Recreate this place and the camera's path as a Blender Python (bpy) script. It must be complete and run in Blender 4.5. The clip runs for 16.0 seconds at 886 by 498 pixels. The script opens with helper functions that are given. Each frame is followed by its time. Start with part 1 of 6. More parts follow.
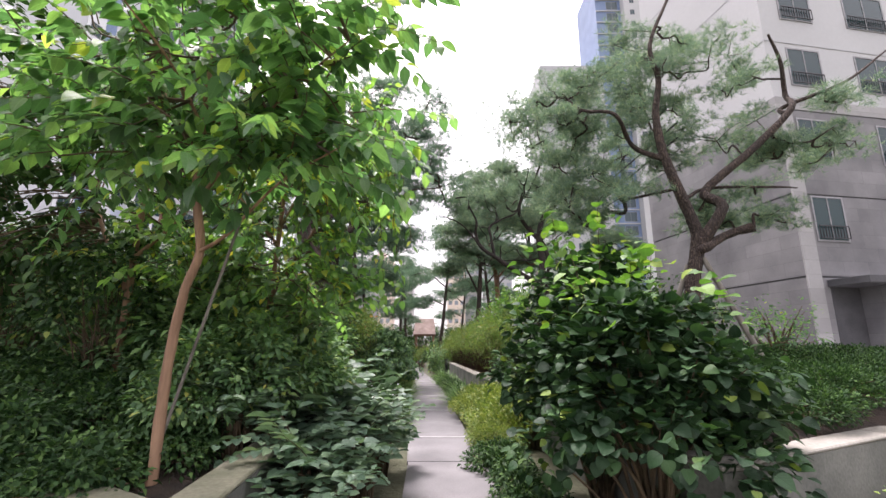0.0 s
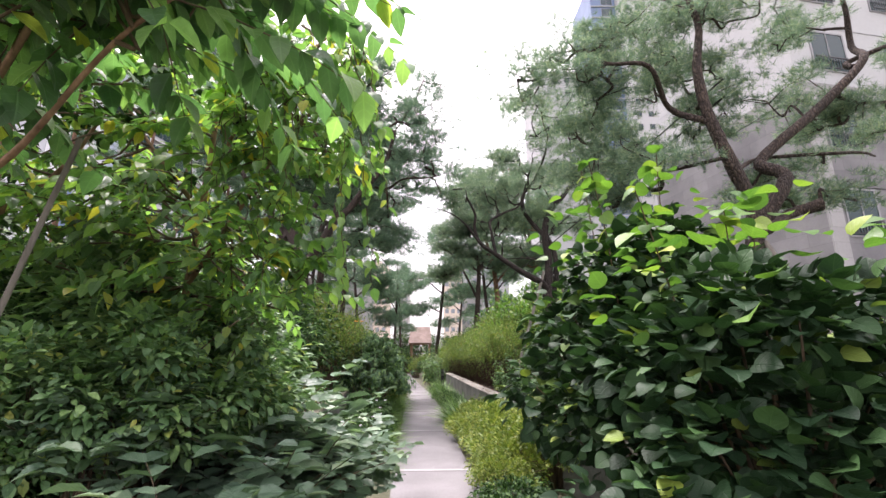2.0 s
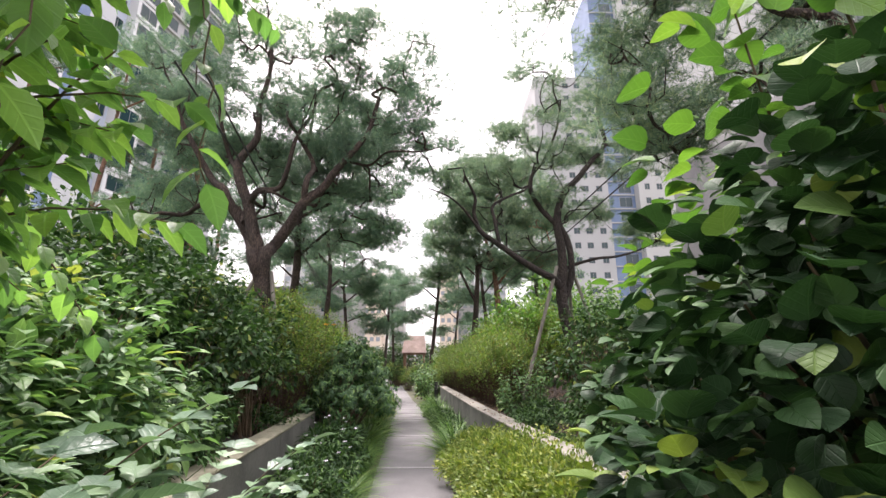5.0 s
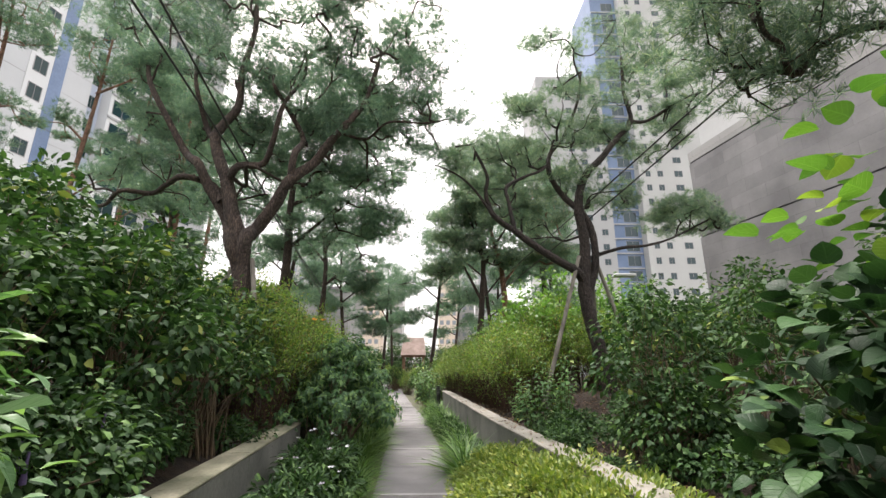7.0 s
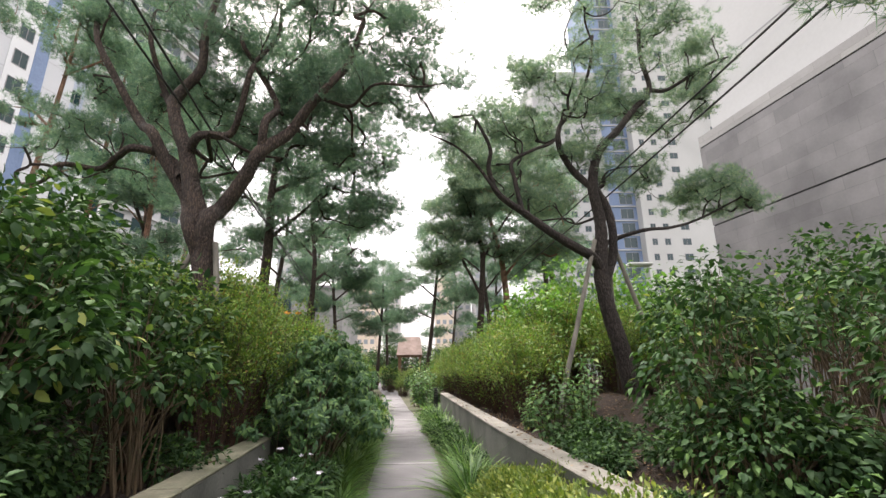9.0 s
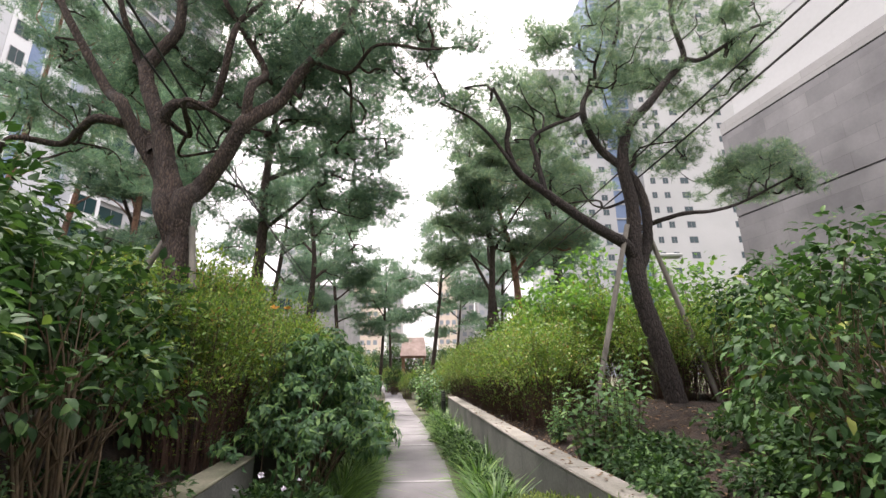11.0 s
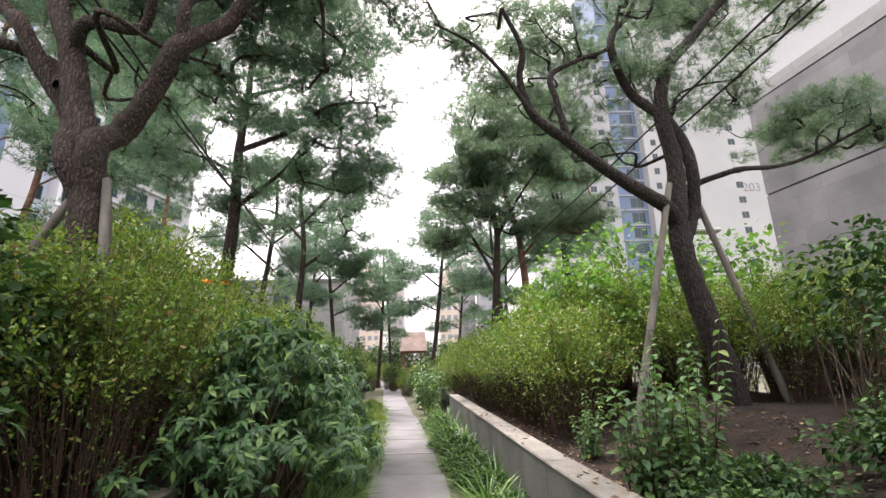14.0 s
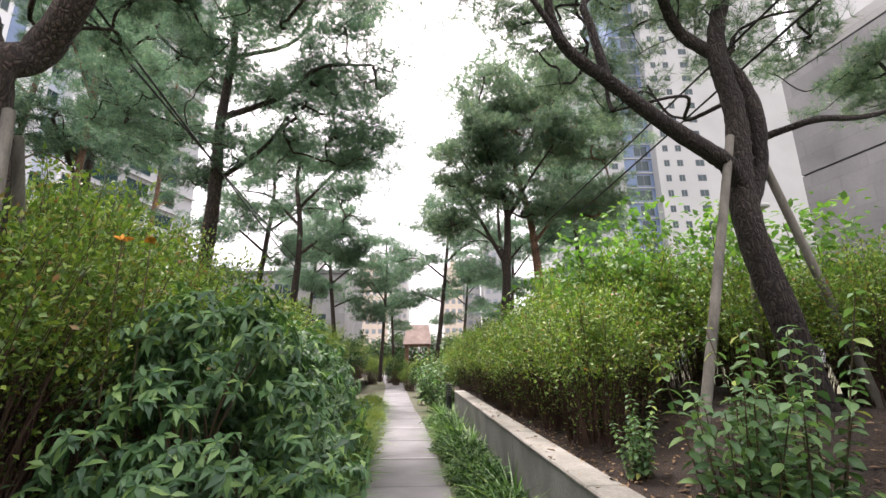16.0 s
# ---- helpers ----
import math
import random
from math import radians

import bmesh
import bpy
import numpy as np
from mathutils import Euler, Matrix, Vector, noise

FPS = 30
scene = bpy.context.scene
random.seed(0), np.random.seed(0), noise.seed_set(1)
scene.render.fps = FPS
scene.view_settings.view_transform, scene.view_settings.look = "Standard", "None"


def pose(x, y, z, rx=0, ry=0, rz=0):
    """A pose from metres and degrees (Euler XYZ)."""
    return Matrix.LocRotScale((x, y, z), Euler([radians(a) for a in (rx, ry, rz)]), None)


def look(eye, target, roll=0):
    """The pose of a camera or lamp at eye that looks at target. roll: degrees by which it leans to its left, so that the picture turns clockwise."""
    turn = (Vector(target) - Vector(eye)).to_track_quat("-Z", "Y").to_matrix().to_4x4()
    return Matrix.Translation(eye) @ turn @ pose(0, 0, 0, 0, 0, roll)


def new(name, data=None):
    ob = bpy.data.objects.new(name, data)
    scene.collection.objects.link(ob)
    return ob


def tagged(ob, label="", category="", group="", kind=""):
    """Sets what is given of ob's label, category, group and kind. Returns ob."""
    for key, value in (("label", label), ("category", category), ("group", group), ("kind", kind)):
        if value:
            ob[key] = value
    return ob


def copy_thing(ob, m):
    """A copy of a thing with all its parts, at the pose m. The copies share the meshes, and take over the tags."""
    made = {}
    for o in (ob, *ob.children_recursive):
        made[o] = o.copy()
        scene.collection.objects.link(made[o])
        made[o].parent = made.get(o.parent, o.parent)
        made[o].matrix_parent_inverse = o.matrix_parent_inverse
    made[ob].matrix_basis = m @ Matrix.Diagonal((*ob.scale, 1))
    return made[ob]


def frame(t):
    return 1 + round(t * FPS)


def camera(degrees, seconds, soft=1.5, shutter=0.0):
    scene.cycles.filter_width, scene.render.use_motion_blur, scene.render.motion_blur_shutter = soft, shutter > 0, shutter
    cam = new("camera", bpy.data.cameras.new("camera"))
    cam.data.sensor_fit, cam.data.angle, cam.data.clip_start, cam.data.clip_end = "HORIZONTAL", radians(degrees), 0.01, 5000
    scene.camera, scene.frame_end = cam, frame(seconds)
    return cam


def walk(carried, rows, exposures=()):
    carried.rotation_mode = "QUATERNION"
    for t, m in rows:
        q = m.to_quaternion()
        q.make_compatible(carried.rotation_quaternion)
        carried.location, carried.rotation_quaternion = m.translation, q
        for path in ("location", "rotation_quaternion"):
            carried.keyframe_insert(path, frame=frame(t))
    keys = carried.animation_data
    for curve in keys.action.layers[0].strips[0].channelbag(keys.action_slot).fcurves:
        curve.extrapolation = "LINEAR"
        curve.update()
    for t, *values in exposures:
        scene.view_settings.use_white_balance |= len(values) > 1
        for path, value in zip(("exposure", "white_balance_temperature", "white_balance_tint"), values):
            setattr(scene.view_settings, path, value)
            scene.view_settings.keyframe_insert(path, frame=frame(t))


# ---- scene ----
cam = camera(89.9, 16.0)
METRES, EYE, TILT, LEAN, TURN = 10.0, 1.53, 12.3, 0.0, 0.0
EXPOSURES = [(0.0, 1.28, 6400, 24), (2.5, 1.50, 6450, 26), (4.0, 1.48, 6500, 25), (7.0, 1.37, 6650, 15), (12.0, 1.58, 6600, 21), (16.0, 1.54, 6550, 21)]
ROWS = [
    (0.0, 0.0, 0.0, 0.0, 0.0, 0.0, -0.0),
    (0.5, 0.0053, 0.0354, -0.0071, -0.0, 0.18, -0.03),
    (1.0, 0.0071, 0.0714, -0.016, -0.29, 0.27, 0.05),
    (1.5, -0.0009, 0.1132, -0.0225, -0.46, 0.72, 0.06),
    (2.0, 0.0037, 0.1494, -0.0334, -0.46, 1.13, 0.17),
    (2.5, 0.0127, 0.1885, -0.0381, -0.62, 1.4, 0.11),
    (3.0, 0.0084, 0.2264, -0.0488, -1.07, 1.69, 0.07),
    (3.5, 0.0062, 0.2596, -0.0557, -1.13, 1.99, 0.28),
    (4.0, 0.0154, 0.2936, -0.0626, -0.96, 2.11, 0.33),
    (6.5, 0.0017, 0.46, -0.0961, -1.12, 2.67, -0.49),
    (7.0, -0.0021, 0.4917, -0.1047, -1.11, 2.7, -0.28),
    (7.5, 0.0046, 0.5289, -0.1117, -1.3, 2.78, 0.01),
    (8.0, 0.0019, 0.556, -0.119, -1.5, 2.54, 0.11),
    (10.5, -0.0103, 0.6882, -0.1401, -1.58, 2.88, 0.36),
    (11.0, -0.0149, 0.7094, -0.1456, -1.31, 2.74, 0.51),
    (11.5, -0.0087, 0.7368, -0.1554, -1.18, 2.48, 0.83),
    (12.0, 0.0025, 0.765, -0.1592, -1.31, 2.47, 0.93),
    (12.5, 0.0017, 0.7817, -0.1642, -1.33, 2.39, 1.08),
    (13.0, -0.0068, 0.8079, -0.1677, -1.41, 2.25, 1.02),
    (13.5, -0.0113, 0.8259, -0.1724, -1.27, 2.35, 0.95),
    (14.0, -0.0072, 0.8527, -0.177, -1.15, 2.16, 0.95),
    (14.5, -0.0033, 0.88, -0.1852, -1.18, 2.07, 0.82),
    (15.0, -0.0096, 0.908, -0.1899, -1.24, 1.8, 0.76),
    (15.5, -0.0134, 0.9325, -0.1964, -0.88, 1.6, 0.68),
    (16.0, -0.0077, 0.9614, -0.2023, -0.57, 1.42, 0.65),
]
walk(cam, [(t, pose(0, 0, EYE, TILT, LEAN, TURN) @ pose(METRES * x, METRES * y, METRES * z, 90 + pitch, roll, yaw)) for t, x, y, z, yaw, pitch, roll in ROWS], EXPOSURES)

# ---- world and sun: bright overcast ----
world = bpy.data.worlds.new("overcast")
scene.world = world
world.use_nodes = True
wt = world.node_tree
wt.nodes.clear()
sky = wt.nodes.new("ShaderNodeTexSky")
sky.sky_type = "NISHITA"
sky.sun_disc = False
sky.sun_elevation, sky.sun_rotation = radians(58), radians(-20)
sky.air_density, sky.dust_density, sky.ozone_density = 1.0, 6.0, 0.6
sky_bg = wt.nodes.new("ShaderNodeBackground")
sky_bg.inputs["Strength"].default_value = 0.10
wt.links.new(sky.outputs[0], sky_bg.inputs["Color"])
cloud_bg = wt.nodes.new("ShaderNodeBackground")
cloud_bg.inputs["Color"].default_value = (1.0, 1.0, 0.98, 1)
sky_dir = wt.nodes.new("ShaderNodeTexCoord")
sky_xyz = wt.nodes.new("ShaderNodeSeparateXYZ")
wt.links.new(sky_dir.outputs["Generated"], sky_xyz.inputs[0])
sky_up = wt.nodes.new("ShaderNodeMapRange")
sky_up.inputs["From Min"].default_value, sky_up.inputs["From Max"].default_value = 0.0, 1.0
sky_up.inputs["To Min"].default_value, sky_up.inputs["To Max"].default_value = 0.55, 1.65
wt.links.new(sky_xyz.outputs[2], sky_up.inputs["Value"])
wt.links.new(sky_up.outputs[0], cloud_bg.inputs["Strength"])
sky_mix = wt.nodes.new("ShaderNodeMixShader")
sky_mix.inputs[0].default_value = 0.75
wt.links.new(sky_bg.outputs[0], sky_mix.inputs[1])
wt.links.new(cloud_bg.outputs[0], sky_mix.inputs[2])
wout = wt.nodes.new("ShaderNodeOutputWorld")
wt.links.new(sky_mix.outputs[0], wout.inputs[0])

sun_data = bpy.data.lights.new("sun", "SUN")
sun_data.energy, sun_data.angle, sun_data.color = 3.0, radians(18), (1.0, 0.97, 0.92)
sun = new("sun", sun_data)
sun.matrix_world = look((0, 0, 60), (12, -16, 0))


# ---- materials ----
def mat_base(name):
    m = bpy.data.materials.new(name)
    m.use_nodes = True
    nt = m.node_tree
    nt.nodes.clear()
    out = nt.nodes.new("ShaderNodeOutputMaterial")
    bsdf = nt.nodes.new("ShaderNodeBsdfPrincipled")
    nt.links.new(bsdf.outputs[0], out.inputs[0])
    return m, nt, bsdf, out


def noise_node(nt, scale, detail=4, coord="Object", stretch=None):
    tc = nt.nodes.new("ShaderNodeTexCoord")
    n = nt.nodes.new("ShaderNodeTexNoise")
    n.inputs["Scale"].default_value, n.inputs["Detail"].default_value = scale, detail
    if stretch:
        mp = nt.nodes.new("ShaderNodeMapping")
        mp.inputs["Scale"].default_value = stretch
        nt.links.new(tc.outputs[coord], mp.inputs[0])
        nt.links.new(mp.outputs[0], n.inputs["Vector"])
    else:
        nt.links.new(tc.outputs[coord], n.inputs["Vector"])
    return n


def ramp(nt, source, stops):
    r = nt.nodes.new("ShaderNodeValToRGB")
    els = r.color_ramp.elements
    while len(els) < len(stops):
        els.new(0.5)
    for e, (p, c) in zip(els, stops):
        e.position, e.color = p, (*c, 1)
    nt.links.new(source, r.inputs[0])
    return r


def blend(nt, a, b, fac, mode="MULTIPLY"):
    n = nt.nodes.new("ShaderNodeMix")
    n.data_type, n.blend_type = "RGBA", mode
    if isinstance(fac, float):
        n.inputs[0].default_value = fac
    else:
        nt.links.new(fac, n.inputs[0])
    nt.links.new(a, n.inputs[6])
    nt.links.new(b, n.inputs[7])
    return n.outputs[2]


def add_bump(nt, bsdf, height, strength, distance=0.01):
    b = nt.nodes.new("ShaderNodeBump")
    b.inputs["Strength"].default_value, b.inputs["Distance"].default_value = strength, distance
    nt.links.new(height, b.inputs["Height"])
    nt.links.new(b.outputs[0], bsdf.inputs["Normal"])


def surface(name, dark, light, scale=3.0, fine=40.0, rough=0.8, bump=0.3, metal=0.0, stretch=None, dist=0.01, grain=0.8):
    """A mottled surface: large stains between two colours, fine grain and relief."""
    m, nt, bsdf, out = mat_base(name)
    big = noise_node(nt, scale, 5, stretch=stretch)
    small = noise_node(nt, fine, 6, stretch=stretch)
    c1 = ramp(nt, big.outputs[0], [(0.3, dark), (0.7, light)])
    c2 = ramp(nt, small.outputs[0], [(0.3, (0.72, 0.72, 0.72)), (0.7, (1.1, 1.1, 1.1))])
    nt.links.new(blend(nt, c1.outputs[0], c2.outputs[0], grain), bsdf.inputs["Base Color"])
    bsdf.inputs["Roughness"].default_value, bsdf.inputs["Metallic"].default_value = rough, metal
    add_bump(nt, bsdf, small.outputs[0], bump, dist)
    return m


def leaf_mat(name, stops, rough=0.40, through_light=0.22, spec=0.45, veins=False, lit=(1.6, 1.85, 0.95)):
    """Leaf: colour varies from leaf to leaf; some light comes through the blade; broad leaves show their veins."""
    m, nt, bsdf, out = mat_base(name)
    geo = nt.nodes.new("ShaderNodeNewGeometry")
    c = ramp(nt, geo.outputs["Random Per Island"], stops)
    big = noise_node(nt, 2.2, 3)
    tone = ramp(nt, big.outputs[0], [(0.3, (0.7, 0.74, 0.7)), (0.7, (1.15, 1.12, 1.0))])
    col = blend(nt, c.outputs[0], tone.outputs[0], 0.8)
    fine = noise_node(nt, 45, 2)
    relief = fine.outputs[0]
    if veins:
        def calc(op, a, b=0.0, c3=0.0):
            n = nt.nodes.new("ShaderNodeMath")
            n.operation = op
            for k, v in enumerate((a, b, c3)):
                if isinstance(v, float):
                    n.inputs[k].default_value = v
                else:
                    nt.links.new(v, n.inputs[k])
            return n.outputs[0]
        uv = nt.nodes.new("ShaderNodeUVMap")
        sp = nt.nodes.new("ShaderNodeSeparateXYZ")
        nt.links.new(uv.outputs[0], sp.inputs[0])
        across = calc("ABSOLUTE", sp.outputs[0])
        rib = calc("SUBTRACT", 1.0, calc("SMOOTH_MIN", calc("MULTIPLY", across, 32.0), 1.0, 0.2))
        wave = calc("SINE", calc("MULTIPLY", calc("MULTIPLY_ADD", across, -0.85, sp.outputs[1]), 30.0))
        side = calc("POWER", calc("MAXIMUM", wave, 0.0), 8.0)
        vein = calc("MAXIMUM", rib, calc("MULTIPLY", side, 0.4))
        pale = ramp(nt, vein, [(0.0, (1, 1, 1)), (1.0, (1.28, 1.24, 1.25))])
        col = blend(nt, col, pale.outputs[0], 1.0)
        relief = calc("MULTIPLY_ADD", vein, -0.9, fine.outputs[0])
    nt.links.new(col, bsdf.inputs["Base Color"])
    bsdf.inputs["Roughness"].default_value = rough
    bsdf.inputs["Specular IOR Level"].default_value = spec
    add_bump(nt, bsdf, relief, 0.35, 0.01)
    tr = nt.nodes.new("ShaderNodeBsdfTranslucent")
    warm = nt.nodes.new("ShaderNodeMix")
    warm.data_type, warm.blend_type = "RGBA", "MULTIPLY"
    warm.inputs[0].default_value = 1.0
    nt.links.new(col, warm.inputs[6])
    warm.inputs[7].default_value = (*lit, 1)
    nt.links.new(warm.outputs[2], tr.inputs[0])
    mx = nt.nodes.new("ShaderNodeMixShader")
    mx.inputs[0].default_value = through_light
    nt.links.new(bsdf.outputs[0], mx.inputs[1])
    nt.links.new(tr.outputs[0], mx.inputs[2])
    nt.links.new(mx.outputs[0], out.inputs[0])
    return m


def bark(name, dark, light):
    """Plated bark: dark cracks between lighter scales, longer up the trunk."""
    m, nt, bsdf, out = mat_base(name)
    tc = nt.nodes.new("ShaderNodeTexCoord")
    mp = nt.nodes.new("ShaderNodeMapping")
    mp.inputs["Scale"].default_value = (1, 1, 0.24)
    nt.links.new(tc.outputs["Object"], mp.inputs[0])
    vo = nt.nodes.new("ShaderNodeTexVoronoi")
    vo.feature = "DISTANCE_TO_EDGE"
    vo.inputs["Scale"].default_value = 30
    warp = noise_node(nt, 9, 3)
    wv = nt.nodes.new("ShaderNodeVectorMath")
    wv.operation = "MULTIPLY_ADD"
    wv.inputs[1].default_value = (0.07, 0.07, 0.07)
    nt.links.new(warp.outputs["Color"], wv.inputs[0])
    nt.links.new(mp.outputs[0], wv.inputs[2])
    nt.links.new(wv.outputs[0], vo.inputs["Vector"])
    c1 = ramp(nt, vo.outputs["Distance"], [(0.0, dark), (0.22, light)])
    big = noise_node(nt, 2.5, 4)
    c2 = ramp(nt, big.outputs[0], [(0.3, (0.6, 0.6, 0.62)), (0.7, (1.2, 1.15, 1.1))])
    nt.links.new(blend(nt, c1.outputs[0], c2.outputs[0], 0.9), bsdf.inputs["Base Color"])
    bsdf.inputs["Roughness"].default_value = 0.9
    add_bump(nt, bsdf, vo.outputs["Distance"], 1.0, 0.05)
    return m


M_PATH = surface("path_concrete", (0.13, 0.124, 0.127), (0.215, 0.206, 0.21), 1.3, 55, 0.85, 0.15)
M_PATH_PALE = surface("path_joint_strip", (0.24, 0.232, 0.232), (0.32, 0.31, 0.31), 2, 50, 0.85, 0.1)
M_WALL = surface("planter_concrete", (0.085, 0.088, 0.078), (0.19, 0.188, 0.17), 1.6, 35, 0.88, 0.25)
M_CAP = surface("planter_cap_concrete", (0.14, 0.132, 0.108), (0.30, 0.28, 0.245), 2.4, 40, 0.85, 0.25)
M_CAP_MOSS = surface("mossy_cap_concrete", (0.10, 0.105, 0.062), (0.29, 0.27, 0.20), 2.2, 35, 0.9, 0.3)
M_SOIL = surface("soil_litter", (0.012, 0.008, 0.006), (0.055, 0.033, 0.021), 5.0, 60, 0.95, 0.9, dist=0.06)
M_GROUND = surface("ground_earth", (0.05, 0.06, 0.03), (0.12, 0.11, 0.07), 0.4, 20, 0.95, 0.5, dist=0.03)
M_BARK_PINE = bark("pine_bark", (0.018, 0.013, 0.011), (0.082, 0.058, 0.046))
M_BARK_DARK = bark("dark_pine_bark", (0.012, 0.009, 0.008), (0.048, 0.036, 0.030))
M_BARK_RED = bark("red_pine_bark", (0.10, 0.055, 0.036), (0.30, 0.17, 0.115))
M_BARK_TAN = surface("smooth_tan_bark", (0.16, 0.085, 0.05), (0.36, 0.22, 0.135), 6.0, 30, 0.75, 0.6, stretch=(2, 2, 0.25), dist=0.01)
M_STEM = surface("shrub_stem", (0.05, 0.035, 0.02), (0.14, 0.095, 0.055), 6.0, 40, 0.85, 0.4)
M_STEM_RED = surface("reddish_twig", (0.036, 0.020, 0.014), (0.105, 0.056, 0.036), 6.0, 40, 0.85, 0.4)
M_POLE = surface("grey_timber", (0.10, 0.09, 0.075), (0.22, 0.20, 0.17), 4.0, 40, 0.85, 0.4, stretch=(3, 3, 0.4))
M_CABLE = surface("black_cable", (0.015, 0.015, 0.016), (0.035, 0.035, 0.035), 5, 60, 0.5, 0.1)
M_BLACK = surface("black_metal", (0.012, 0.012, 0.014), (0.03, 0.03, 0.032), 4, 80, 0.45, 0.1, 0.3)

L_BIG = leaf_mat("leaf_round_green", [(0.0, (0.011, 0.030, 0.014)), (0.6, (0.025, 0.062, 0.026)), (0.95, (0.055, 0.118, 0.040)), (1.0, (0.20, 0.27, 0.05))], 0.52, 0.12, 0.24, True)
L_BIG_NEW = leaf_mat("leaf_round_young", [(0.0, (0.05, 0.125, 0.03)), (0.7, (0.11, 0.22, 0.042)), (1.0, (0.26, 0.32, 0.06))], 0.45, 0.28, 0.4, True, (1.8, 2.0, 0.95))
L_LIME = leaf_mat("leaf_light_green", [(0.0, (0.055, 0.125, 0.03)), (0.7, (0.11, 0.21, 0.05)), (1.0, (0.20, 0.30, 0.08))], 0.45, 0.36, 0.45, True, (1.8, 2.1, 1.0))
L_OVATE = leaf_mat("leaf_ovate_green", [(0.0, (0.045, 0.102, 0.052)), (0.6, (0.092, 0.180, 0.085)), (0.96, (0.17, 0.28, 0.10)), (1.0, (0.34, 0.36, 0.07))], 0.36, 0.5, 0.6, True, (2.1, 2.4, 1.2))
L_VINE = leaf_mat("leaf_vine_green", [(0.0, (0.060, 0.130, 0.054)), (0.5, (0.122, 0.228, 0.084)), (0.9, (0.21, 0.33, 0.090)), (1.0, (0.45, 0.38, 0.06))], 0.34, 0.46, 0.65, True, (2.1, 2.35, 1.05))
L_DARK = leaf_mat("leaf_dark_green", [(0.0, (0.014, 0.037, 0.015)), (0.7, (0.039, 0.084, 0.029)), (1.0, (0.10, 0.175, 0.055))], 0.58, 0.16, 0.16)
L_SOFT = leaf_mat("leaf_soft_green", [(0.0, (0.056, 0.120, 0.056)), (0.6, (0.115, 0.212, 0.092)), (0.93, (0.20, 0.32, 0.12)), (1.0, (0.36, 0.38, 0.10))], 0.45, 0.26, 0.38, True)
L_GLOSSY = leaf_mat("leaf_glossy_green", [(0.0, (0.030, 0.078, 0.040)), (0.7, (0.090, 0.182, 0.074)), (1.0, (0.21, 0.33, 0.11))], 0.44, 0.24, 0.38)
L_LEGGY = leaf_mat("leaf_toothed_green", [(0.0, (0.016, 0.040, 0.017)), (0.6, (0.037, 0.080, 0.030)), (0.94, (0.074, 0.140, 0.045)), (1.0, (0.26, 0.28, 0.08))], 0.58, 0.18, 0.16)
L_BLUE = leaf_mat("leaf_blue_green", [(0.0, (0.074, 0.128, 0.090)), (0.7, (0.140, 0.222, 0.152)), (1.0, (0.22, 0.31, 0.20))], 0.4, 0.2, 0.5, True)
L_YELLOW = leaf_mat("leaf_yellow_green", [(0.0, (0.08, 0.125, 0.025)), (0.6, (0.16, 0.225, 0.045)), (1.0, (0.32, 0.33, 0.08))], 0.5, 0.24)
L_FEATHER = leaf_mat("leaf_feathery", [(0.0, (0.050, 0.100, 0.024)), (0.55, (0.122, 0.212, 0.040)), (0.88, (0.23, 0.31, 0.056)), (1.0, (0.22, 0.11, 0.05))], 0.45, 0.28, lit=(1.8, 2.0, 0.95))
L_GRASS = leaf_mat("grass_blade", [(0.0, (0.04, 0.10, 0.025)), (0.7, (0.10, 0.20, 0.045)), (1.0, (0.22, 0.32, 0.09))], 0.45, 0.25)
L_NEEDLE = leaf_mat("pine_needle", [(0.0, (0.046, 0.094, 0.076)), (0.7, (0.112, 0.184, 0.140)), (1.0, (0.22, 0.28, 0.18))], 0.45, 0.45, lit=(1.55, 1.75, 1.35))
L_NEEDLE_PALE = leaf_mat("pine_needle_pale", [(0.0, (0.062, 0.112, 0.088)), (0.7, (0.135, 0.200, 0.148)), (1.0, (0.25, 0.295, 0.18))], 0.45, 0.45, lit=(1.6, 1.75, 1.35))


# ---- building helpers ----
rng = np.random.default_rng(7)


def part(name, data, material, parent=None, label="", kind=""):
    """Links a bmesh or a mesh as one mesh object, under a thing or part when one is given."""
    if isinstance(data, bmesh.types.BMesh):
        me = bpy.data.meshes.new(name)
        data.to_mesh(me)
        data.free()
    else:
        me = data
    if material and not me.materials:
        me.materials.append(material)
    ob = new(name, me)
    ob.parent = parent
    return tagged(ob, label=label, kind=kind)


def thing(name, at, label, category, group="", kind=""):
    ob = new(name)
    ob.location = at
    ob.empty_display_size = 0.1
    return tagged(ob, label, category, group, kind)


def box_into(bm, x0, x1, y0, y1, z0, z1, m=None, bevel=0.0):
    r = bmesh.ops.create_cube(bm, size=1.0)
    vs = r["verts"]
    for v in vs:
        v.co = Vector((x0 + (v.co.x + 0.5) * (x1 - x0), y0 + (v.co.y + 0.5) * (y1 - y0), z0 + (v.co.z + 0.5) * (z1 - z0)))
    if bevel > 0:
        es = list({e for v in vs for e in v.link_edges})
        g = bmesh.ops.bevel(bm, geom=es, offset=bevel, segments=1, affect="EDGES")
        vs = list({v for f in g["faces"] for v in f.verts} | {v for v in vs if v.is_valid})
    if m is not None:
        bmesh.ops.transform(bm, matrix=m, verts=vs)


def box(x0, x1, y0, y1, z0, z1, bevel=0.0, m=None):
    bm = bmesh.new()
    box_into(bm, x0, x1, y0, y1, z0, z1, None, bevel)
    if m is not None:
        bm.transform(m)
    return bm


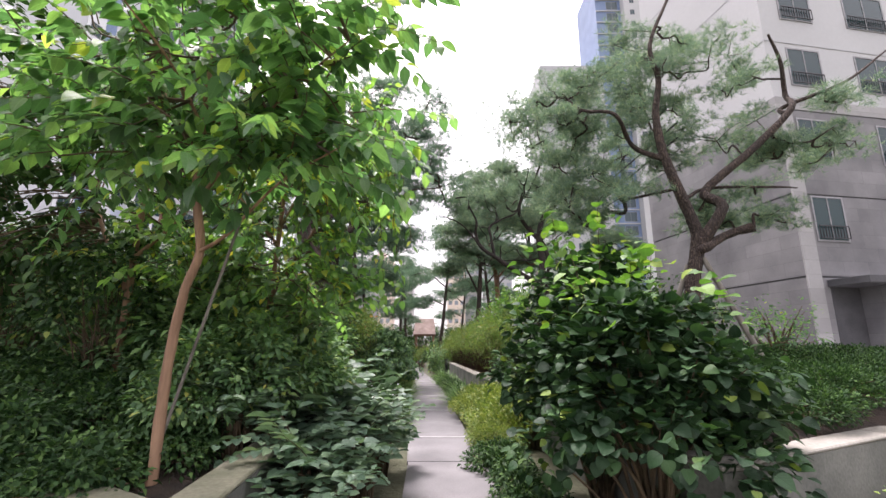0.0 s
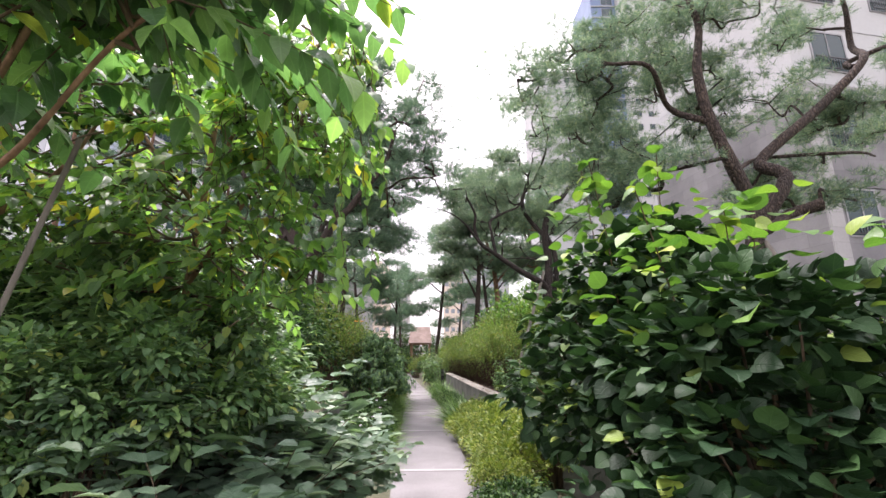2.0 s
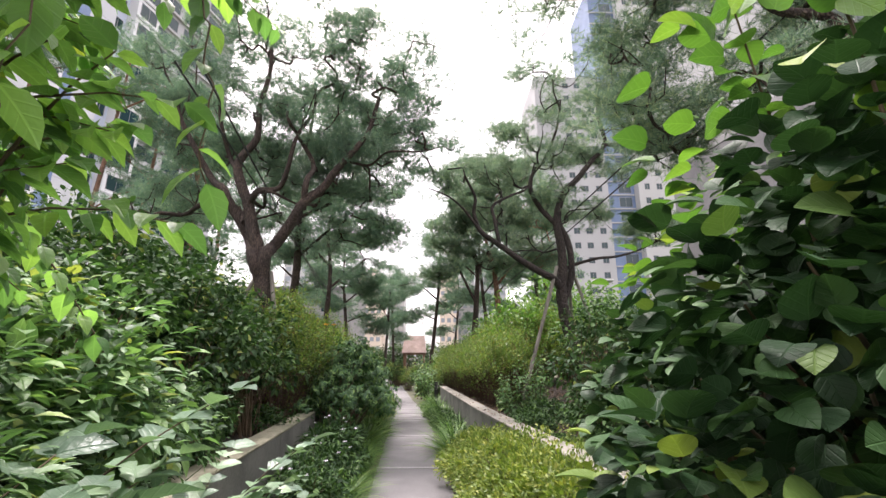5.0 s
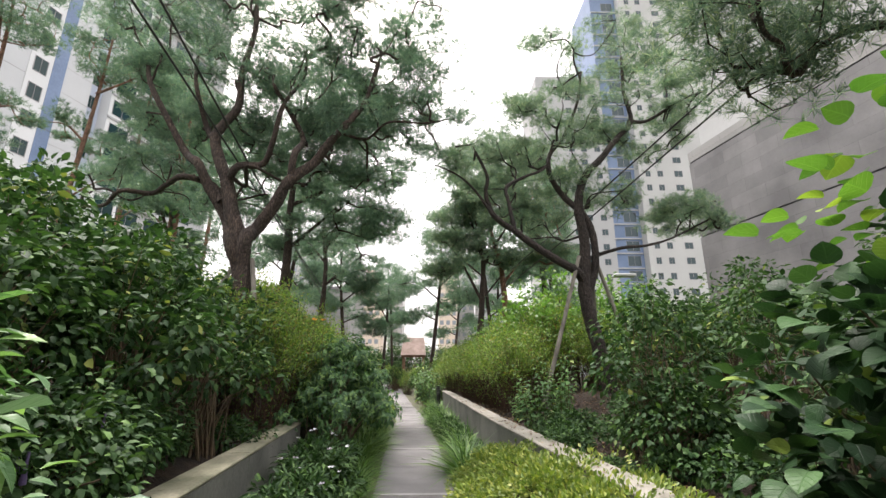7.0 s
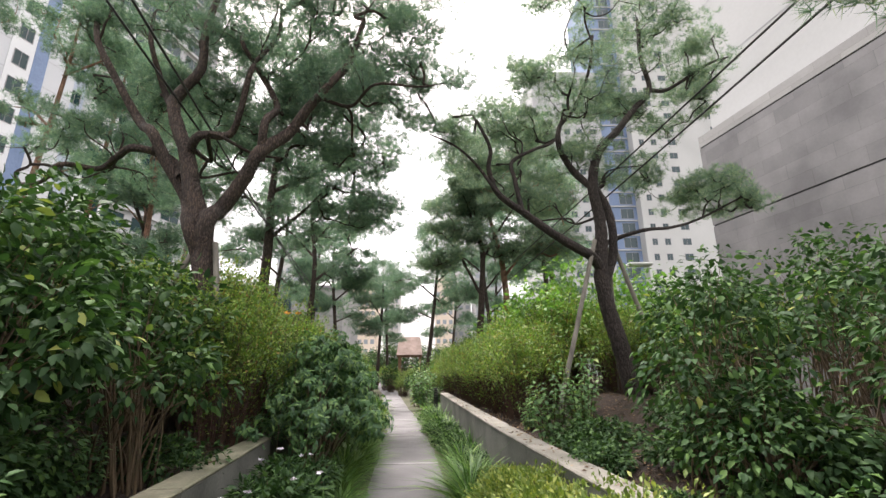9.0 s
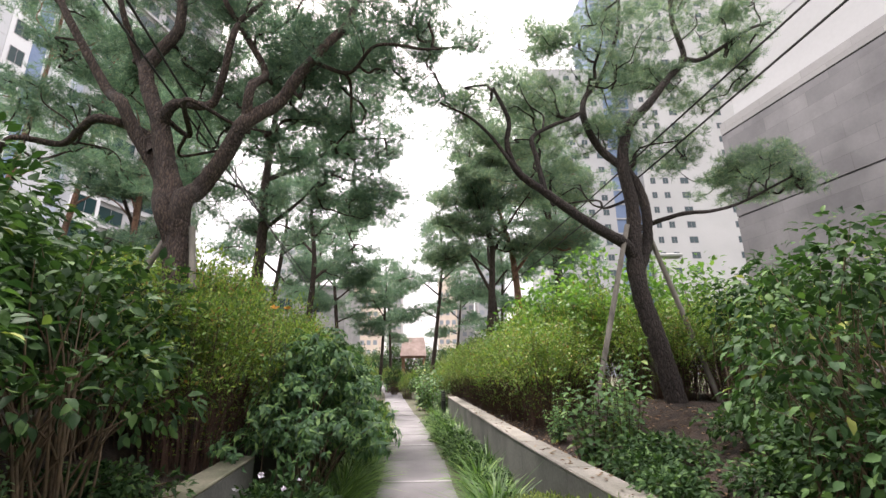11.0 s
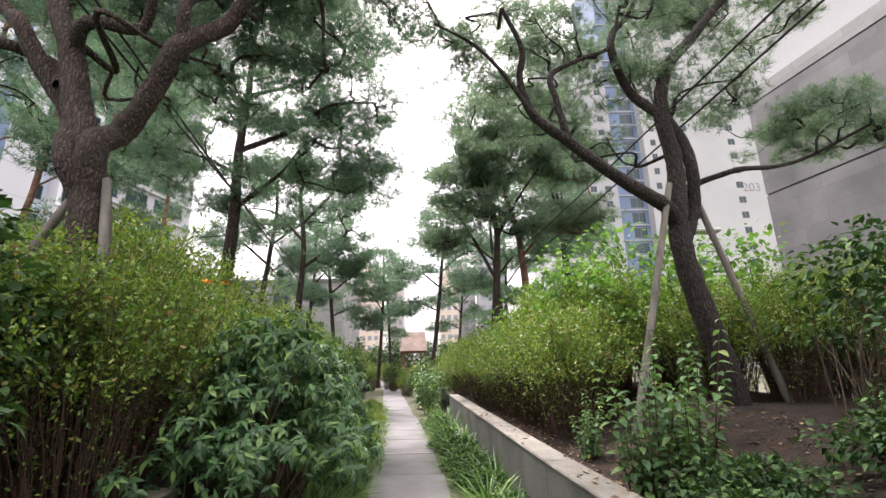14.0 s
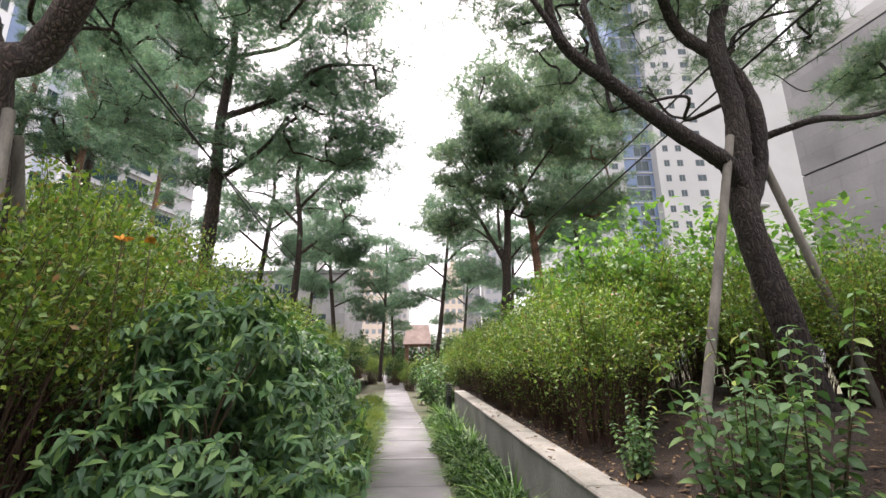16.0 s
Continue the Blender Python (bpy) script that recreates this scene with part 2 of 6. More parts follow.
def raw_mesh(name, verts, faces, smooth=False):
    """A mesh from arrays; faces is (n, 3) or (n, 4)."""
    me = bpy.data.meshes.new(name)
    verts, faces = np.asarray(verts, np.float32), np.asarray(faces, np.int32)
    n, k = faces.shape
    me.vertices.add(len(verts))
    me.vertices.foreach_set("co", verts.ravel())
    me.loops.add(n * k)
    me.loops.foreach_set("vertex_index", faces.ravel())
    me.polygons.add(n)
    me.polygons.foreach_set("loop_start", np.arange(0, n * k, k, dtype=np.int32))
    me.update(calc_edges=True)
    if smooth:
        me.polygons.foreach_set("use_smooth", np.ones(n, bool))
    return me


def curve_points(points, per=6):
    """A smooth line through the points."""
    p = np.array(points, float)
    if len(p) < 3:
        return p
    q = np.vstack([2 * p[0] - p[1], p, 2 * p[-1] - p[-2]])
    out = []
    for i in range(1, len(q) - 2):
        for s in np.linspace(0, 1, per, endpoint=False):
            a, b, c, d = q[i - 1:i + 3]
            out.append(0.5 * (2 * b + (c - a) * s + (2 * a - 5 * b + 4 * c - d) * s * s + (3 * b - a - 3 * c + d) * s ** 3))
    out.append(p[-1])
    return np.array(out)


def tubes_mesh(name, lines, sides=6, rough=0.0):
    """Tapered round limbs; lines: (points, radius at start, radius at end)."""
    V, F, at = [], [], 0
    for pts, r0, r1 in lines:
        pts = np.asarray(pts, float)
        n = len(pts)
        tan = np.gradient(pts, axis=0)
        tan /= np.linalg.norm(tan, axis=1, keepdims=True) + 1e-9
        up = np.array([0.31, 0.2, 0.93]) if abs(tan[0][2]) < 0.8 else np.array([1.0, 0.1, 0.0])
        side = np.cross(tan, up)
        side /= np.linalg.norm(side, axis=1, keepdims=True) + 1e-9
        other = np.cross(tan, side)
        r = np.linspace(r0, r1, n)[:, None, None]
        a = np.linspace(0, 2 * np.pi, sides, endpoint=False)
        ring = np.cos(a)[None, :, None] * side[:, None, :] + np.sin(a)[None, :, None] * other[:, None, :]
        wob = 1 + rough * rng.uniform(-1, 1, (n, sides, 1)) if rough else 1
        V.append((pts[:, None, :] + ring * r * wob).reshape(-1, 3))
        i, j = np.meshgrid(np.arange(n - 1), np.arange(sides), indexing="ij")
        k = (j + 1) % sides
        F.append(np.stack([i * sides + j, i * sides + k, (i + 1) * sides + k, (i + 1) * sides + j], -1).reshape(-1, 4) + at)
        at += n * sides
    return raw_mesh(name, np.vstack(V), np.vstack(F), True)


def blade(widths, fold=0.25, droop=0.25):
    """A leaf of length 1: half widths along it, folded at the midrib, drooping at the tip. Rows of left, rib, right."""
    n = len(widths)
    v, f = [], []
    for i, w in enumerate(widths):
        s = i / (n - 1)
        z = -droop * s * s
        v += [(-w, s, z + fold * w), (0, s, z), (w, s, z + fold * w)]
    for i in range(n - 1):
        a = 3 * i
        f += [(a, a + 1, a + 4, a + 3), (a + 1, a + 2, a + 5, a + 4)]
    return np.array(v, float), np.array(f)


T_ROUND = blade([0.20, 0.44, 0.51, 0.52, 0.48, 0.39, 0.24, 0.02], 0.22, 0.3)
T_OVATE = blade([0.02, 0.26, 0.30, 0.20, 0.01], 0.28, 0.35)


def light_leaf(w, fold=0.3, droop=0.2):
    """A leaf of four triangles."""
    v = [(0, 0, 0), (-w, 0.42, fold * w), (w, 0.42, fold * w), (0, 0.45, -0.1 * droop), (0, 1, -droop)]
    return np.array(v, float), np.array([(0, 3, 1), (0, 2, 3), (1, 3, 4), (3, 2, 4)])


T_MID = light_leaf(0.31, 0.3, 0.25)
T_TINY = (np.array([(0, 0, 0), (-0.26, 0.5, 0.08), (0.26, 0.5, 0.08), (0, 1, -0.05)], float), np.array([(0, 3, 1), (0, 2, 3)]))
T_SMALL = blade([0.03, 0.30, 0.01], 0.3, 0.15)
T_LANCE = blade([0.02, 0.17, 0.14, 0.005], 0.3, 0.3)
T_POINT = blade([0.02, 0.21, 0.13, 0.004], 0.3, 0.4)
T_SEMI = blade([0.02, 0.27, 0.23, 0.01], 0.28, 0.3)
T_GRASS = blade([0.016, 0.017, 0.012, 0.001], 0.5, 0.8)
T_NEEDLE_FAR = (np.array([(-0.05, 0, 0), (0.05, 0, 0), (0.0, 1, -0.05)], float), np.array([(0, 1, 2)]))
T_NEEDLE = (np.array([(-0.034, 0, 0), (0.034, 0, 0), (0.0, 1, -0.05)], float), np.array([(0, 1, 2)]))


def unit(a):
    return a / (np.linalg.norm(a, axis=-1, keepdims=True) + 1e-9)


def leaves_mesh(name, template, P, D, N, S):
    """One mesh of many leaves: places, directions of the tip, directions of the upper face, lengths."""
    tv, tf = template
    D = unit(D)
    X = unit(np.cross(D, N))
    Z = np.cross(X, D)
    S = np.broadcast_to(np.asarray(S, float).reshape(-1, 1, 1), (len(P), 1, 1))
    v = P[:, None, :] + S * (tv[None, :, 0:1] * X[:, None, :] + tv[None, :, 1:2] * D[:, None, :] + tv[None, :, 2:3] * Z[:, None, :])
    f = tf[None] + (np.arange(len(P)) * len(tv))[:, None, None]
    me = raw_mesh(name, v.reshape(-1, 3), f.reshape(-1, tf.shape[1]), len(tv) > 9)
    if len(tv) > 11:
        layer = me.uv_layers.new(name="UVMap")
        layer.data.foreach_set("uv", np.tile(tv[tf.ravel(), :2], (len(P), 1)).astype(np.float32).ravel())
    return me


def ball(n):
    return unit(rng.normal(size=(n, 3)))


def shrub(name, at, size, label, leaf, leaf_len, count, material, stem=None, stems=7, clumps=26, clump_r=0.3, group="", low=0.12, droop=0.3, spread=0.5, category="shrub", up=0.7, flare=0.35, thick=1.0, whorl=0):
    """A shrub: bent stems from the base to clumps of leaves of uneven reach. size: half widths x, y and height."""
    sx, sy, h = size
    ob = thing(name, at, label, category, group)
    d = ball(clumps)
    d[:, 2] = np.abs(d[:, 2]) * 1.1 - 0.25
    reach = rng.uniform(0.45, 1.0, (clumps, 1)) ** 0.6
    C = d * reach * [sx, sy, h * 0.55] + [0, 0, h * 0.42]
    C[:, 2] = np.clip(C[:, 2], h * low, h)
    lines = []
    for i, c in enumerate(C):
        a = rng.uniform(-0.12, 0.12, 2) * [sx, sy] * 2 * flare
        if i < stems * 3:
            mid = np.array([a[0] + (c[0] - a[0]) * 0.35, a[1] + (c[1] - a[1]) * 0.35, c[2] * 0.55]) + rng.normal(0, 0.04, 3)
            lines.append((curve_points([(a[0], a[1], -0.15), mid, c], 4), (0.012 + 0.004 * h) * thick, 0.004 * thick))
    part("stem", tubes_mesh("stem", lines, 5), stem or M_STEM, ob, kind="stuff")
    per = max(1, count // clumps)
    P, D, N = [], [], []
    for c in C:
        r = clump_r * rng.uniform(0.7, 1.3)
        q = ball(per)
        rad = rng.uniform(0.35, 1.0, (per, 1)) ** 0.5
        p = c + q * rad * r * [1.15, 1.15, 0.85]
        out = unit(q + unit(p - [0, 0, h * 0.3]) * spread + rng.normal(0, 0.35, (per, 3)))
        out[:, 2] -= droop
        if whorl:
            # leaves stand in rings round the twig tips and hang outwards
            p, tip, q = (np.repeat(v[::whorl], whorl, 0) for v in (p, unit(out + [0, 0, 0.5 + droop]), q))
            a = np.tile(np.arange(whorl) * 2 * np.pi / whorl, len(p) // whorl)[:, None] + rng.normal(0, 0.25, (len(p), 1))
            e1 = unit(np.cross(tip, [0.3, 0.2, 0.9]))
            out = e1 * np.cos(a) + np.cross(tip, e1) * np.sin(a) + tip * 0.45 + [0, 0, -0.55]
            P.append(p)
            D.append(out)
            N.append(tip + [0, 0, 0.8] + rng.normal(0, 0.15, p.shape))
            continue
        P.append(p)
        D.append(out)
        N.append(unit(q * 0.5 + [0, 0, up] + rng.normal(0, 0.3, (per, 3))))
    P, D, N = map(np.vstack, (P, D, N))
    keep = P[:, 2] > 0.02
    P, D, N = P[keep], D[keep], N[keep]
    part("foliage", leaves_mesh("foliage", leaf, P, D, N, leaf_len * rng.uniform(0.6, 1.25, len(P))), material, ob, kind="stuff")
    return ob


def needles(centres, radii, tufts, length, per=14, template=None):
    """Needle tufts: flattened pads of tufts, each a brush of needles that point up and out."""
    P, D, N = [], [], []
    for c, r in zip(centres, radii):
        n = max(3, int(tufts * rng.uniform(0.7, 1.3)))
        q = ball(n)
        q[:, 2] = q[:, 2] * 0.42
        t = c + q * r * rng.uniform(0.3, 1.0, (n, 1)) ** 0.6
        axis = unit(q * 0.7 + [0, 0, 0.75] + rng.normal(0, 0.25, (n, 3)))
        b = unit(np.repeat(axis, per, 0) * 0.75 + ball(n * per))
        P.append(np.repeat(t, per, 0) + b * 0.01)
        D.append(b)
        N.append(ball(n * per))
    return leaves_mesh("needles", template or T_NEEDLE, np.vstack(P), np.vstack(D), np.vstack(N), length * rng.uniform(0.7, 1.15, sum(map(len, P))))


def pine(name, at, label, trunk, limbs, pads, material=None, bark=None, tufts=28, length=0.12, pad_r=0.33, r_base=0.16, group="garden pines", sub=2, per=14, needle=None):
    """A pine: trunk and main limbs along given lines (relative to the base), twigs from them to pads of needles.
    pads: (x, y, z, half widths x, y, z, how many) clouds in which the pads lie."""
    ob = thing(name, at, label, "pine tree", group)
    tl = curve_points(trunk, 7)
    part("trunk", tubes_mesh("trunk", [(tl, r_base, r_base * 0.2)], 16, 0.09), bark or M_BARK_PINE, ob)
    sk = [tl[len(tl) // 2:]]
    for pts, r0, r1 in limbs:
        line = curve_points(pts, 6)
        sk.append(line)
        part("limb", tubes_mesh("limb", [(line, r0, r1)], 8, 0.08), bark or M_BARK_PINE, ob)
    sk = np.vstack(sk)
    C = []
    for x, y, z, a, b, c, n in pads:
        n = max(2, round(n * 0.74))
        q = ball(n) * rng.uniform(0.35, 1.0, (n, 1)) ** 0.5
        C.append(np.array([x, y, z]) + q * [a, b, c])
    C = np.vstack(C)
    # each pad's branch grows from the nearest limb or branch that stands already
    near = np.array([np.linalg.norm(sk - c, axis=1).min() for c in C])
    nodes, owner = [sk], [np.full(len(sk), -1)]
    branches, parents, centres = [], [], []
    for c in C[np.argsort(near)]:
        pts, own = np.vstack(nodes), np.concatenate(owner)
        dist = np.linalg.norm(pts - c + [0, 0, 0.25], axis=1)
        k = int(np.argmin(dist))
        start, gap = pts[k], float(dist[k])
        bend = rng.normal(0, 0.13, (2, 3)) * min(1.2, gap) + [0, 0, -0.05]
        line = curve_points([start, start * 0.66 + c * 0.34 + bend[0], start * 0.3 + c * 0.7 + bend[1], c], 4)
        parents.append(own[k])
        nodes.append(line[3:])
        owner.append(np.full(len(line) - 3, len(branches)))
        branches.append(line)
        centres.append(c)
        if gap > 1.0:
            centres.append(line[len(line) * 2 // 3] + [0, 0, 0.08])
    load = np.ones(len(branches))
    for k in range(len(branches) - 1, -1, -1):
        if parents[k] >= 0:
            load[parents[k]] += load[k]
    twigs = [(b, 0.009 + 0.007 * math.sqrt(w), 0.006 + (0.005 * math.sqrt(w - 1) if w > 1 else 0)) for b, w in zip(branches, load)]
    for b in branches:
        c, mid = b[-1], b[-3]
        for _ in range(sub):
            e = c + rng.normal(0, 1, 3) * pad_r * [0.8, 0.8, 0.3]
            twigs.append((np.array([c * 0.7 + mid * 0.3, (c + e) / 2 + rng.normal(0, 0.04, 3), e]), 0.009, 0.004))
            centres.append(e)
    part("twig_mass", tubes_mesh("twig_mass", twigs, 4), bark or M_BARK_PINE, ob, kind="stuff")
    centres = np.array(centres)
    part("needle_mass", needles(centres, pad_r * rng.uniform(0.6, 1.15, len(centres)), tufts, length, per, needle), material or L_NEEDLE, ob, kind="stuff")
    return ob


def wispy(name, label, spread, h, shoots, per, leaf_len, material, group):
    """A shrub of many arching shoots with tiny leaves along their upper parts."""
    ob = thing(name, (0, 0, 0), label, "shrub", group)
    P, D, N, lines = [], [], [], []
    for k in range(shoots):
        ang, r = rng.uniform(0, 2 * np.pi), rng.uniform(0, 1) ** 0.6
        base = np.array([np.cos(ang), np.sin(ang), 0]) * r * spread * 0.45
        out = np.array([np.cos(ang), np.sin(ang), 0]) * spread * r * rng.uniform(0.3, 0.8)
        top = h * rng.uniform(0.66, 1.2) * (1 - 0.22 * r * r)
        s = np.linspace(0, 1, 7)[:, None]
        line = base + out * s ** 1.6 + np.array([0, 0, 1.0]) * (s - 0.12 * s ** 4) * top + np.cumsum(rng.normal(0, 0.022, (7, 3)), 0) * s ** 0.5
        lines.append((line, 0.0048, 0.0018))
        t = np.where(rng.random(per) < 0.08, rng.uniform(0.12, 0.55, per), 0.58 + 0.42 * rng.uniform(0.0, 1.0, per) ** 0.7)
        i = np.clip((t * 6).astype(int), 0, 5)
        w = (t * 6 - i)[:, None]
        p = line[i] * (1 - w) + line[i + 1] * w
        q = ball(per)
        P.append(p + q * rng.uniform(0.02, 0.11, (per, 1)))
        D.append(q + [0, 0, 0.5])
        N.append(ball(per) * 0.6 + [0, 0, 0.7])
    part("stem", tubes_mesh("stem", lines, 3), M_STEM_RED, ob, kind="stuff")
    P, D, N = map(np.vstack, (P, D, N))
    part("foliage", leaves_mesh("foliage", T_TINY, P, D, N, leaf_len * rng.uniform(0.6, 1.3, len(P))), material, ob, kind="stuff")
    return ob


# ---- ground, path and planters ----
WALL_Z, WALL_W = 0.72, 0.28


def path_x(y):
    return float(np.interp(y, [-8, 0, 6.7, 11, 15, 20.9, 28, 37, 60], [0.5, 0.3, 0.02, -0.25, -0.44, -0.95, -1.78, -2.72, -6.0]))


def right_wall_x(y):
    return float(np.interp(y, [3.27, 11.7, 13.2, 22.5, 40], [1.90, 1.06, 0.93, 0.31, -0.9]))


def left_wall_x(y):
    return float(np.interp(y, [2.1, 12.6, 40], [-1.17, -2.12, -4.5]))


def grid_mesh(name, xs, ys, height):
    V = np.array([height(x, y) for y in ys for x in xs], float)
    i, j = np.meshgrid(np.arange(len(ys) - 1), np.arange(len(xs) - 1), indexing="ij")
    n = len(xs)
    F = np.stack([i * n + j, i * n + j + 1, (i + 1) * n + j + 1, (i + 1) * n + j], -1).reshape(-1, 4)
    return raw_mesh(name, V, F, True)


def smooth(a, b, x):
    s = min(1.0, max(0.0, (x - a) / (b - a)))
    return s * s * (3 - 2 * s)


axis_x = np.concatenate([[-2500, -600, -200, -80, -40], np.linspace(-20, 20, 41), [40, 80, 200, 600, 2500]])
axis_y = np.concatenate([[-2500, -600, -150, -40, -15], np.linspace(-8, 62, 71), [90, 150, 300, 800, 2500]])
ground = part("ground", grid_mesh("ground", axis_x, axis_y, lambda x, y: (x, y, -0.03 + 0.015 * noise.noise((x * 0.7, y * 0.7, 0)))), M_GROUND, kind="structure")

RD = Vector((0.891, 0.454, 0))
LD = Vector((-0.865, 0.502, 0))


def right_bed(d, y):
    z = 0.56 + 0.5 * smooth(0.3, 2.6, d) * smooth(3.4, 7.0, y + 0.45 * d) - 0.5 * smooth(4.5, 8, d)
    z += 0.05 * noise.noise((d * 1.3, y * 1.3, 2.0))
    return right_wall_x(y) + 0.2 + RD.x * d, y + 0.1 + RD.y * d, z


def left_bed(d, y):
    z = 0.60 + 0.55 * smooth(0.2, 2.2, d) * smooth(2.2, 5.0, y + 0.5 * d)
    z += 0.05 * noise.noise((d * 1.3, y * 1.3, 5.0))
    return left_wall_x(y) - 0.2 + LD.x * d, y + 0.1 + LD.y * d, z


def soil_z(x, y):
    """The height of the planted soil at a place."""
    for fn, sgn, wall, dd in ((right_bed, 1, right_wall_x, RD), (left_bed, -1, left_wall_x, LD)):
        d, yy = 0.0, y
        for _ in range(12):
            d = max(0.0, (x - wall(yy) - sgn * 0.2) / dd.x)
            yy = y - 0.1 - dd.y * d
        if d > 0 and sgn * (x - wall(yy)) > 0.2:
            return fn(d, yy)[2]
    return 0.0


part("soil_bed_right", grid_mesh("soil_bed_right", np.linspace(0, 9, 46), np.linspace(3.3, 45, 110), right_bed), M_SOIL, kind="structure")
part("soil_bed_left", grid_mesh("soil_bed_left", np.linspace(0, 22, 70), np.linspace(2.2, 45, 110), left_bed), M_SOIL, kind="structure")


def wall_run(name, points, label, cap=None, lower=0.0):
    """A low retaining wall in cast lengths with a slightly proud worn cap; the body leaves thin open joints."""
    wall = tagged(new(name), label, "planter wall", kind="structure")
    for (x0, y0), (x1, y1) in zip(points, points[1:]):
        a, b = Vector((x0, y0, 0)), Vector((x1, y1, 0))
        ln = (b - a).length
        rz = math.degrees(math.atan2(y1 - y0, x1 - x0))
        n = max(1, round(ln / 2.4))
        for i in range(n):
            s0, s1 = ln * i / n + (0.004 if i else 0), ln * (i + 1) / n - (0.004 if i < n - 1 else 0)
            m = pose(x0, y0, 0, 0, 0, rz)
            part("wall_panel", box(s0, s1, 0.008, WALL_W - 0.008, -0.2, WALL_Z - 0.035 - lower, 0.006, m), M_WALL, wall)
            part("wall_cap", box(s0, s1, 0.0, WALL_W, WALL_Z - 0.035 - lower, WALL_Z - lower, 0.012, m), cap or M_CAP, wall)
    return wall


# outer faces lie on the points; the body lies to the walker's far side
R_PTS = [(right_wall_x(y), y) for y in (3.27, 11.7, 13.2, 22.5)]
wall_run("planter_wall_path_right", R_PTS[::-1], "weathered grey concrete planter wall along the path")
wall_run("planter_wall_plaza_right", [(1.91, 3.275), (9.0, 6.89)], "weathered grey concrete planter wall beside the hedge", lower=0.006)
L_PTS = [(left_wall_x(y), y) for y in (2.1, 12.6)]
wall_run("planter_wall_path_left", [L_PTS[0], L_PTS[1]], "mossy grey concrete planter wall along the path", M_CAP_MOSS)
wall_run("planter_wall_plaza_left", [(-11.0, 7.82), (-1.18, 2.105)], "mossy grey concrete planter wall under the trees", M_CAP_MOSS, 0.006)


# ---- path slabs ----
path = tagged(new("path"), "pale grey concrete slab garden path", "path", kind="structure")
for k in range(44):
    y0, y1 = -6.4 + 1.6 * k, -6.4 + 1.6 * (k + 1)
    bm = bmesh.new()
    wob = [0.52 + rng.uniform(-0.02, 0.03) for _ in range(4)]
    z = 0.02 + rng.uniform(-0.003, 0.003)
    vs = []
    for yy, w0, w1 in ((y0 + 0.006, wob[0], wob[1]), (y1 - 0.006, wob[2], wob[3])):
        vs.append((path_x(yy) - w0, yy))
        vs.append((path_x(yy) + w1, yy))
    (a, b, c, d) = vs[0], vs[1], vs[3], vs[2]
    top = [bm.verts.new((p[0], p[1], z)) for p in (a, b, c, d)]
    bot = [bm.verts.new((p[0], p[1], -0.1)) for p in (a, b, c, d)]
    bm.faces.new(top)
    for i in range(4):
        bm.faces.new((top[i], bot[i], bot[(i + 1) % 4], top[(i + 1) % 4]))
    bmesh.ops.recalc_face_normals(bm, faces=bm.faces)
    part("slab", bm, M_PATH, path)
    if k % 2 == 0:
        m = pose(path_x(y1), y1, 0)
        part("joint_strip", box(-0.51, 0.51, -0.05, 0.05, 0.0, 0.027, 0.0, m), M_PATH_PALE, path)


# ---- pines ----
def at_depth(base, y, pts, sway=0.0):
    """Points (x, z) on the plane across the path at y, swaying to and fro in depth, relative to the base."""
    return [(x - base[0], y - base[1] + sway * math.sin(2.1 * i), z - base[2]) for i, (x, z) in enumerate(pts)]


